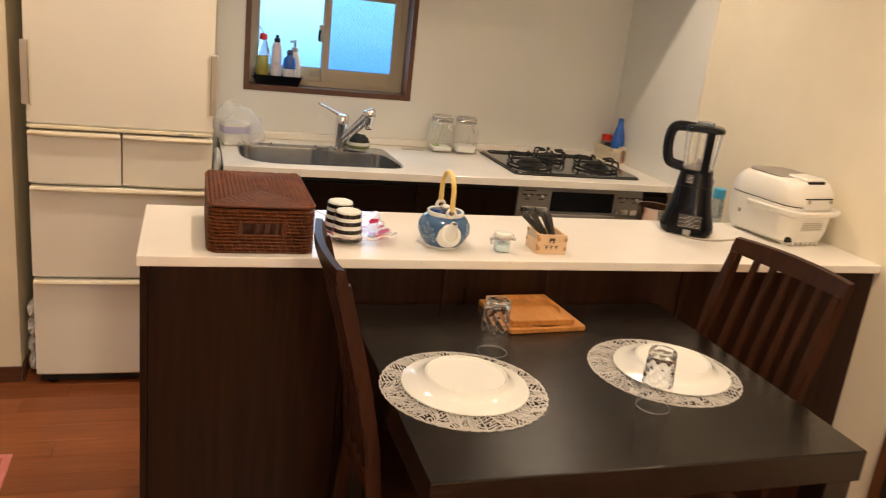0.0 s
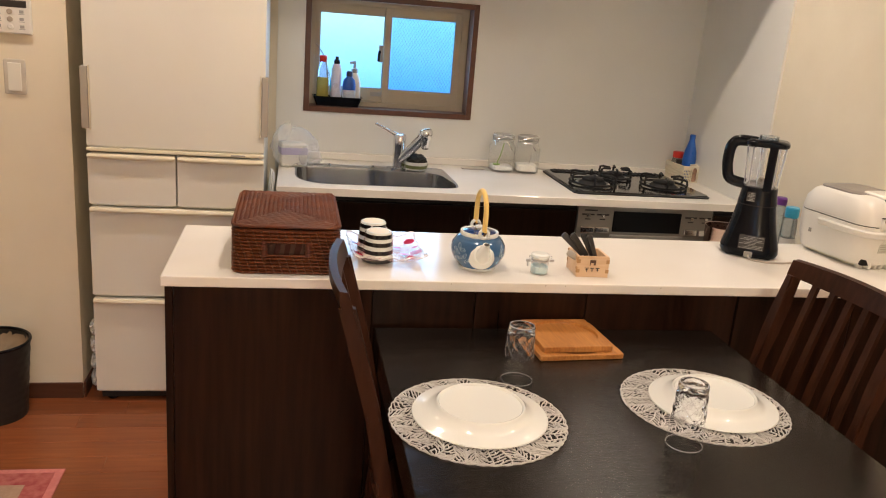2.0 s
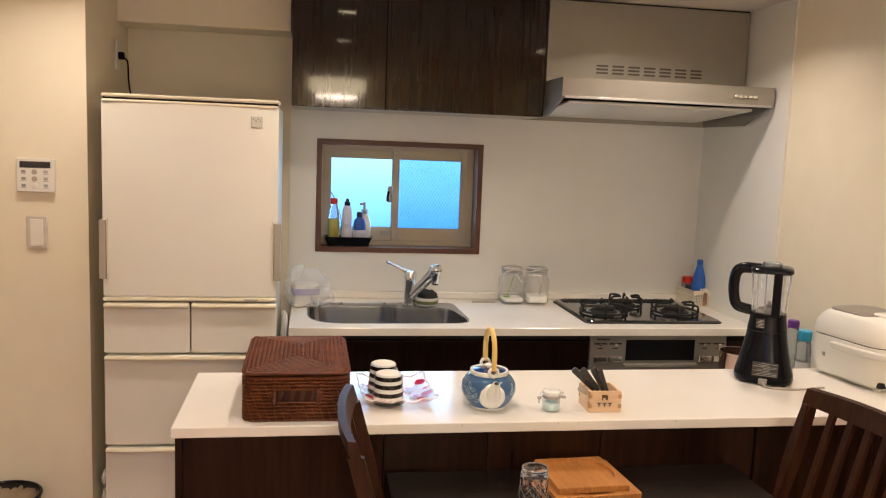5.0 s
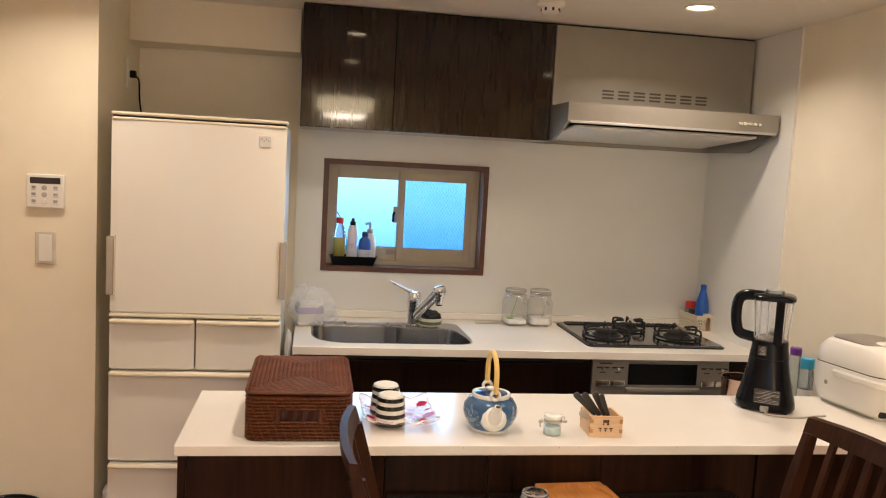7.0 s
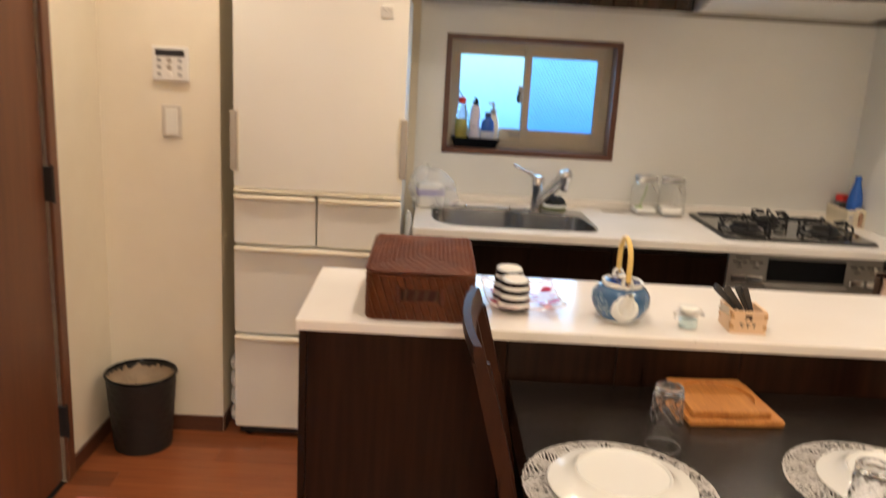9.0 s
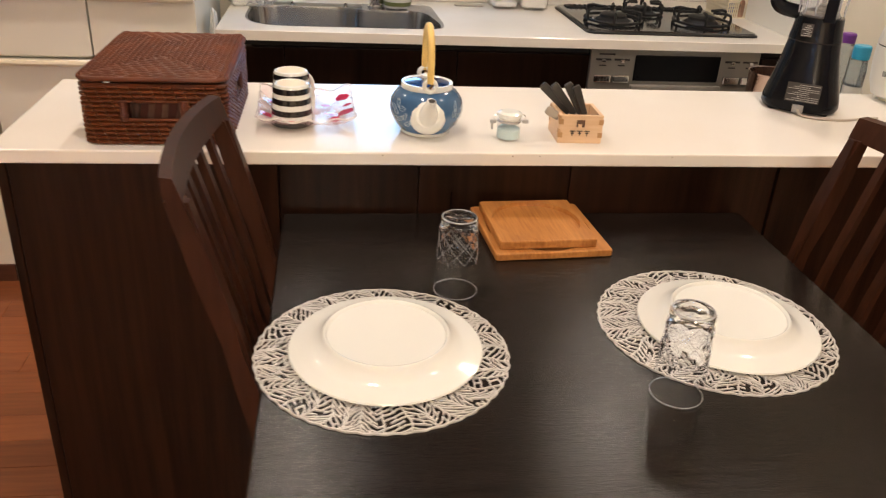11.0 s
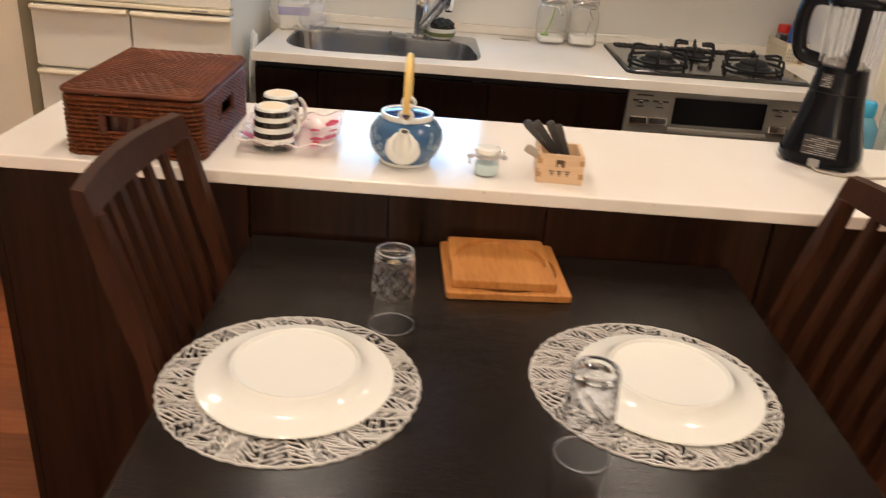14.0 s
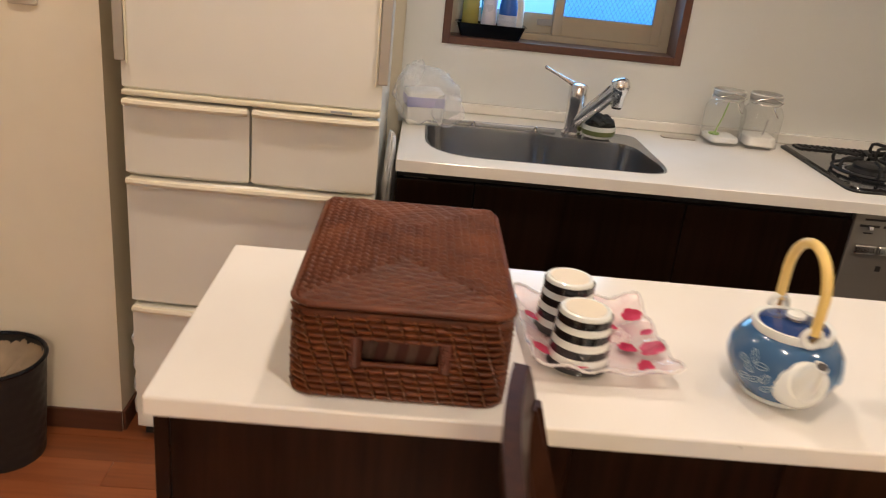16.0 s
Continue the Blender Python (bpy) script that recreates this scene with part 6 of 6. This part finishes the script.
mlid = part("lid", loft([rrect(0.112, 0.108, 0.03, 0.331, 8), rrect(0.122, 0.118, 0.032, 0.335, 8), rrect(0.121, 0.117, 0.032, 0.344, 8), rrect(0.108, 0.104, 0.03, 0.349, 8), rrect(0.06, 0.056, 0.02, 0.351, 8)]), BLACK, mix, "flat black lid")
part("lid_cup", lathe([(0.025, 0.350), (0.027, 0.352), (0.028, 0.361), (0.026, 0.361), (0.022, 0.353)], 30), TINT, mlid, "clear measuring cup")
part("handle", tube(bezier([(0.03, 0, 0.339), (0.078, 0, 0.339), (0.099, 0, 0.325), (0.105, 0, 0.288), (0.101, 0, 0.246), (0.088, 0, 0.22), (0.045, 0, 0.211)], 7), 0.0135, 14, flat=1.35), BLACK, mix, "curved black handle")
part("jug_strip", moved(box(-0.012, 0.012, 0.0, 0.006, 0.0, 0.137, 0.003), pose(-0.019, 0.0475, 0.202, -4.2)), BLACK, mix, "black strip down the jug")
lab = part("rating_label", moved(box(-0.036, 0.036, 0.0, 0.0012, -0.02, 0.022), pose(-0.004, 0.0735, 0.048, 12.5)), INK, base, "rating label")
for k in range(9):
    part("print_bar", moved(box(-0.033 + 0.02 * (k in (3, 4, 7)), 0.033 - 0.011 * (k % 3), 0.001, 0.0017, -0.0175 + 0.0043 * k, -0.0164 + 0.0043 * k), pose(-0.004, 0.0735, 0.048, 12.5)), LABELGREY, lab)
lab2 = part("warning_label", moved(box(-0.012, 0.012, 0.0, 0.001, -0.014, 0.014), pose(0.02, 0.0522, 0.182, 6)), INK, colr, "small warning label")
for k in range(6):
    part("print_bar", moved(box(-0.01 + 0.003 * (k % 2), 0.01 - 0.004 * (k % 3), 0.0008, 0.0016, -0.012 + 0.0042 * k, -0.0106 + 0.0042 * k), pose(0.02, 0.0522, 0.182, 6)), LABELGREY, lab2)
part("socket", box(-0.012, 0.012, 0.07, 0.084, 0.004, 0.022, 0.002), GREYPL, base)
part("cord", tube(bezier([(0.0, 0.082, 0.012), (-0.01, 0.096, 0.004), (-0.05, 0.098, 0.003), (-0.10, 0.075, 0.003), (-0.145, 0.03, 0.003), (-0.17, 0.01, 0.003)]), 0.003, 8), FRIDGE_GREY, mix, "grey mains cord")

rice = thing("rice_cooker", (0.583, -0.868, IZ), "white rice cooker with a taupe lid panel", "rice cooker", rz=9)
RW, RD = 0.218, 0.298
rb_ = part("body", loft([rrect(RW - 0.05, RD - 0.05, 0.05, 0.008, 8), rrect(RW - 0.022, RD - 0.024, 0.055, 0.014, 8), rrect(RW - 0.006, RD - 0.008, 0.058, 0.045, 8), rrect(RW, RD, 0.06, 0.085, 8), rrect(RW, RD, 0.06, 0.124, 8)]), WHITEPL, rice)
part("seam", loft([rrect(RW - 0.006, RD - 0.006, 0.058, 0.123, 8), rrect(RW - 0.006, RD - 0.006, 0.058, 0.1275, 8)]), SHADOWGAP, rice)
rl = part("lid", loft([rrect(RW - 0.002, RD - 0.002, 0.06, 0.127, 8), rrect(RW, RD, 0.06, 0.131, 8), rrect(RW - 0.008, RD - 0.012, 0.058, 0.165, 8), rrect(RW - 0.026, RD - 0.045, 0.055, 0.19, 8, 0, -0.004), rrect(RW - 0.044, RD - 0.075, 0.05, 0.2, 8, 0, -0.008), rrect(RW - 0.1, RD - 0.15, 0.03, 0.2035, 8, 0, -0.008)]), WHITEPL, rice, "sloping white lid")
part("lid_panel", loft([rrect(RW - 0.05, RD - 0.12, 0.045, 0.199, 8, 0, 0.016), rrect(RW - 0.054, RD - 0.125, 0.043, 0.2045, 8, 0, 0.016), rrect(RW - 0.1, RD - 0.18, 0.03, 0.2068, 8, 0, 0.016)]), SMOKEGREY, rl, "taupe lid panel")
tab = part("steam_cap", rblock(0.088, 0.085, 0.012, 0.198, 0.211, 0.004, cy=-0.082), WHITEPL, rl, "white steam cap")
part("grip_slot", box(-0.038, 0.038, -0.1262, -0.119, 0.194, 0.203, 0.002), SHADOWGAP, tab, "dark grip slot")
part("carry_handle", tube(bezier([(-0.112, 0.03, 0.104), (-0.116, -0.05, 0.106), (-0.114, -0.11, 0.107), (-0.098, -0.148, 0.107), (-0.05, -0.163, 0.107), (0.05, -0.163, 0.107), (0.098, -0.148, 0.107), (0.114, -0.11, 0.107), (0.116, -0.05, 0.106), (0.112, 0.03, 0.104)], 5), 0.0085, 10, flat=1.5), WHITEPL, rice, "curved white carry handle")
hng = part("hinge", box(-0.062, 0.062, -0.1525, -0.134, 0.118, 0.152, 0.004), WHITEPL, rice, "white hinge block")
part("hinge_gap", box(-0.06, 0.06, -0.152, -0.136, 0.1522, 0.1545), SHADOWGAP, hng)
for sx in (-1, 1):
    part("hinge_knob", moved(lathe([(0.006, 0), (0.006, 0.004), (0.004, 0.005)], 14), pose(sx * 0.05, -0.1525, 0.146, 90)), FRIDGE_GREY, hng)
lb = part("rating_label", box(-0.05, 0.045, -0.1483, -0.145, 0.052, 0.09, 0.001), LABELPALE, rb_, "pale rating label")
for k in range(5):
    part("print_bar", box(-0.046, 0.04 - 0.012 * (k % 2), -0.1489, -0.1479, 0.056 + 0.0068 * k, 0.0582 + 0.0068 * k), FRIDGE_GREY, lb)
part("side_mark", box(-0.1105, -0.1075, 0.06, 0.071, 0.062, 0.074, 0.001), GREYPL, rb_)
part("base_skirt", loft([rrect(RW - 0.055, RD - 0.05, 0.05, 0.003, 8), rrect(RW - 0.045, RD - 0.04, 0.05, 0.012, 8)]), FRIDGE_TRIM, rb_, "cream base skirt")
for sx in (-1, 1):
    for sy in (-1, 1):
        part("foot", lathe([(0.012, 0), (0.014, 0.012)], 14), WHITEPL, rb_, at=pose(0.065 * sx, 0.105 * sy, 0))
for k in range(6):
    part("vent_tooth", box(-0.06 + 0.022 * k, -0.052 + 0.022 * k, -0.138, -0.116, 0.002, 0.022, 0.002), WHITEPL, rb_)
part("cord_slot", box(-0.085, -0.055, -0.134, -0.118, 0.012, 0.03, 0.003), SHADOWGAP, rb_, "dark cord slot")

rice.scale = (1, 1, 1.05)

# ---- behind the island ----
cart = thing("kitchen_cart", (0.50, -0.40, 0), "low white shelf cart standing in the aisle", "cart")
for z in (0.12, 0.62):
    part("shelf", rblock(0.42, 0.52, 0.02, z, z + 0.02, 0.004), WHITEPL, cart)
for sx in (-1, 1):
    for sy in (-1, 1):
        part("post", tube([(sx * 0.19, sy * 0.235, 0.0), (sx * 0.19, sy * 0.235, 0.62)], 0.009, 10), STEEL, cart)
PANMETAL = mat("worn_pan_metal", (0.66, 0.50, 0.43), (0.50, 0.36, 0.30), 16, rough=0.2, metal=1.0)
pan = thing("saucepan", (0.54, -0.2, 0.64), "worn copper-toned steel saucepan", "saucepan")
part("bowl", lathe([(0.062, 0), (0.07, 0.006), (0.074, 0.155), (0.077, 0.16), (0.072, 0.159), (0.067, 0.008), (0.02, 0.005)], 44), PANMETAL, pan)
part("grip", tube([(0.072, 0, 0.13), (0.11, 0.02, 0.14), (0.17, 0.05, 0.14)], 0.008, 10), BLACK, pan)
bottle("water_bottle", (0.657, -0.36, 0.64), [(0.03, 0), (0.034, 0.006), (0.034, 0.25), (0.03, 0.285), (0.024, 0.29)], TINT, "clear water bottle with a purple cap", [(0.027, 0.29), (0.028, 0.294), (0.028, 0.314), (0.024, 0.318)], PURPLE)
bottle("water_bottle", (0.614, -0.50, 0.64), [(0.03, 0), (0.034, 0.006), (0.034, 0.24), (0.03, 0.27), (0.024, 0.275)], TINT, "clear water bottle with a blue cap", [(0.031, 0.275), (0.032, 0.28), (0.032, 0.308), (0.028, 0.312)], CYANPL, band=[(0.0344, 0.16), (0.0344, 0.2)], bandm=WHITEPL)
bottle("sports_bottle", (0.535, -0.45, 0.64), [(0.036, 0), (0.041, 0.006), (0.041, 0.2), (0.039, 0.222), (0.026, 0.243), (0.02, 0.25)], CYANCLEAR, "translucent cyan plastic bottle", [(0.022, 0.25), (0.024, 0.254), (0.0235, 0.284), (0.018, 0.29)], CYANPL)

for o in list(scene.collection.objects):
    if o.name.startswith("water_bottle"):
        o.scale = (0.74, 0.74, 1.0)

# ---- floor things ----
bin_ = thing("waste_bin", (-2.172, -0.178, 0), "round black woven waste bin with a liner", "waste bin")
bb = bmesh.new()
loops = []
for k in range(41):
    z = 0.315 * k / 40
    r = 0.102 + 0.022 * z / 0.315
    loops.append([((r + 0.0016 * math.sin(math.pi * (k % 4) / 4) * (1 if (i // 3 + k // 4) % 2 else 0.3)) * math.cos(2 * math.pi * i / 96), (r + 0.0016 * math.sin(math.pi * (k % 4) / 4) * (1 if (i // 3 + k // 4) % 2 else 0.3)) * math.sin(2 * math.pi * i / 96), z) for i in range(96)])
inn = [[((0.12 - 0.022 * j / 6) * math.cos(2 * math.pi * i / 96), (0.12 - 0.022 * j / 6) * math.sin(2 * math.pi * i / 96), 0.315 - 0.3 * j / 6) for i in range(96)] for j in range(7)]
part("shell", loft(loops + inn), BIN, bin_)
part("rim", tube(arc((0, 0, 0.317), 0.1235, 0, 360, 48, "z")[:-1], 0.006, 8, True), BLACK, bin_, "black rim band")
bin_.scale = (1, 1, 0.9)
rl_ = random.Random(8)
lr = []
for r, z in ((0.119, 0.30), (0.117, 0.285), (0.105, 0.265), (0.07, 0.245), (0.03, 0.24)):
    lr.append([(r * math.cos(2 * math.pi * i / 60), r * math.sin(2 * math.pi * i / 60), z + rl_.uniform(-0.008, 0.008)) for i in range(60)])
part("liner", loft(lr, False, True), PAPERBAG, bin_, "crumpled beige liner")

mp_ = thing("floor_mat", (-2.045, -0.94, 0), "pink woven floor mat with a mottled red border", "mat")
MX, MY = 0.205, 0.37
part("border", box(-MX, MX, -MY, MY, 0.0, 0.007, 0.003), MATPINK, mp_)
part("stripe", box(-MX + 0.026, MX - 0.026, -MY + 0.026, MY - 0.026, 0.0065, 0.0082, 0.0008), MATRED, mp_, "mottled red border")
part("field", box(-MX + 0.095, MX - 0.095, -MY + 0.095, MY - 0.095, 0.0075, 0.0092, 0.0008), MATTAN, mp_, "tan field")
for i, (z, r) in enumerate(((0.05, 0.030), (0.12, 0.026), (0.19, 0.028), (0.26, 0.024))):
    cl = link("crumpled_bag", crumple(0.018, 0.05, r * 1.3, 12 + i), BAG)
    cl.location = (-1.874, 0.04, z)
    tagged(cl, "crumpled plastic bag stuffed beside the fridge", "plastic bag", "bags beside the fridge")

# ---- floor planks ----
rngf = random.Random(21)
PW = 0.1
plank_mesh = {}


def plank(x0, x1, y):
    ln = round(x1 - x0, 3)
    if ln not in plank_mesh:
        b = bmesh.new()
        h, e = PW / 2 - 0.0004, 0.0012
        loft([[(0.0004, -h, -0.014), (ln - 0.0004, -h, -0.014), (ln - 0.0004, h, -0.014), (0.0004, h, -0.014)], [(0.0004, -h, -e), (ln - 0.0004, -h, -e), (ln - 0.0004, h, -e), (0.0004, h, -e)],
              [(e, -h + e, 0), (ln - e, -h + e, 0), (ln - e, h - e, 0), (e, h - e, 0)]], bm=b)
        me = bpy.data.meshes.new("plank")
        b.to_mesh(me)
        b.free()
        me.materials.append(FLOORWOOD)
        plank_mesh[ln] = me
    o = new("plank", plank_mesh[ln])
    o.location, o.parent = (x0, y, 0.0), floor


row = 0
y = YB - PW / 2
while y > YF:
    x = XL
    first = (0.45, 0.9, 0.15, 0.6)[row % 4]
    while x < XR - 1e-6:
        nxt = min(x + (first if x == XL else 0.9), XR)
        if XR - nxt < 0.12:
            nxt = XR
        plank(x, nxt, y)
        x = nxt
    y -= PW
    row += 1
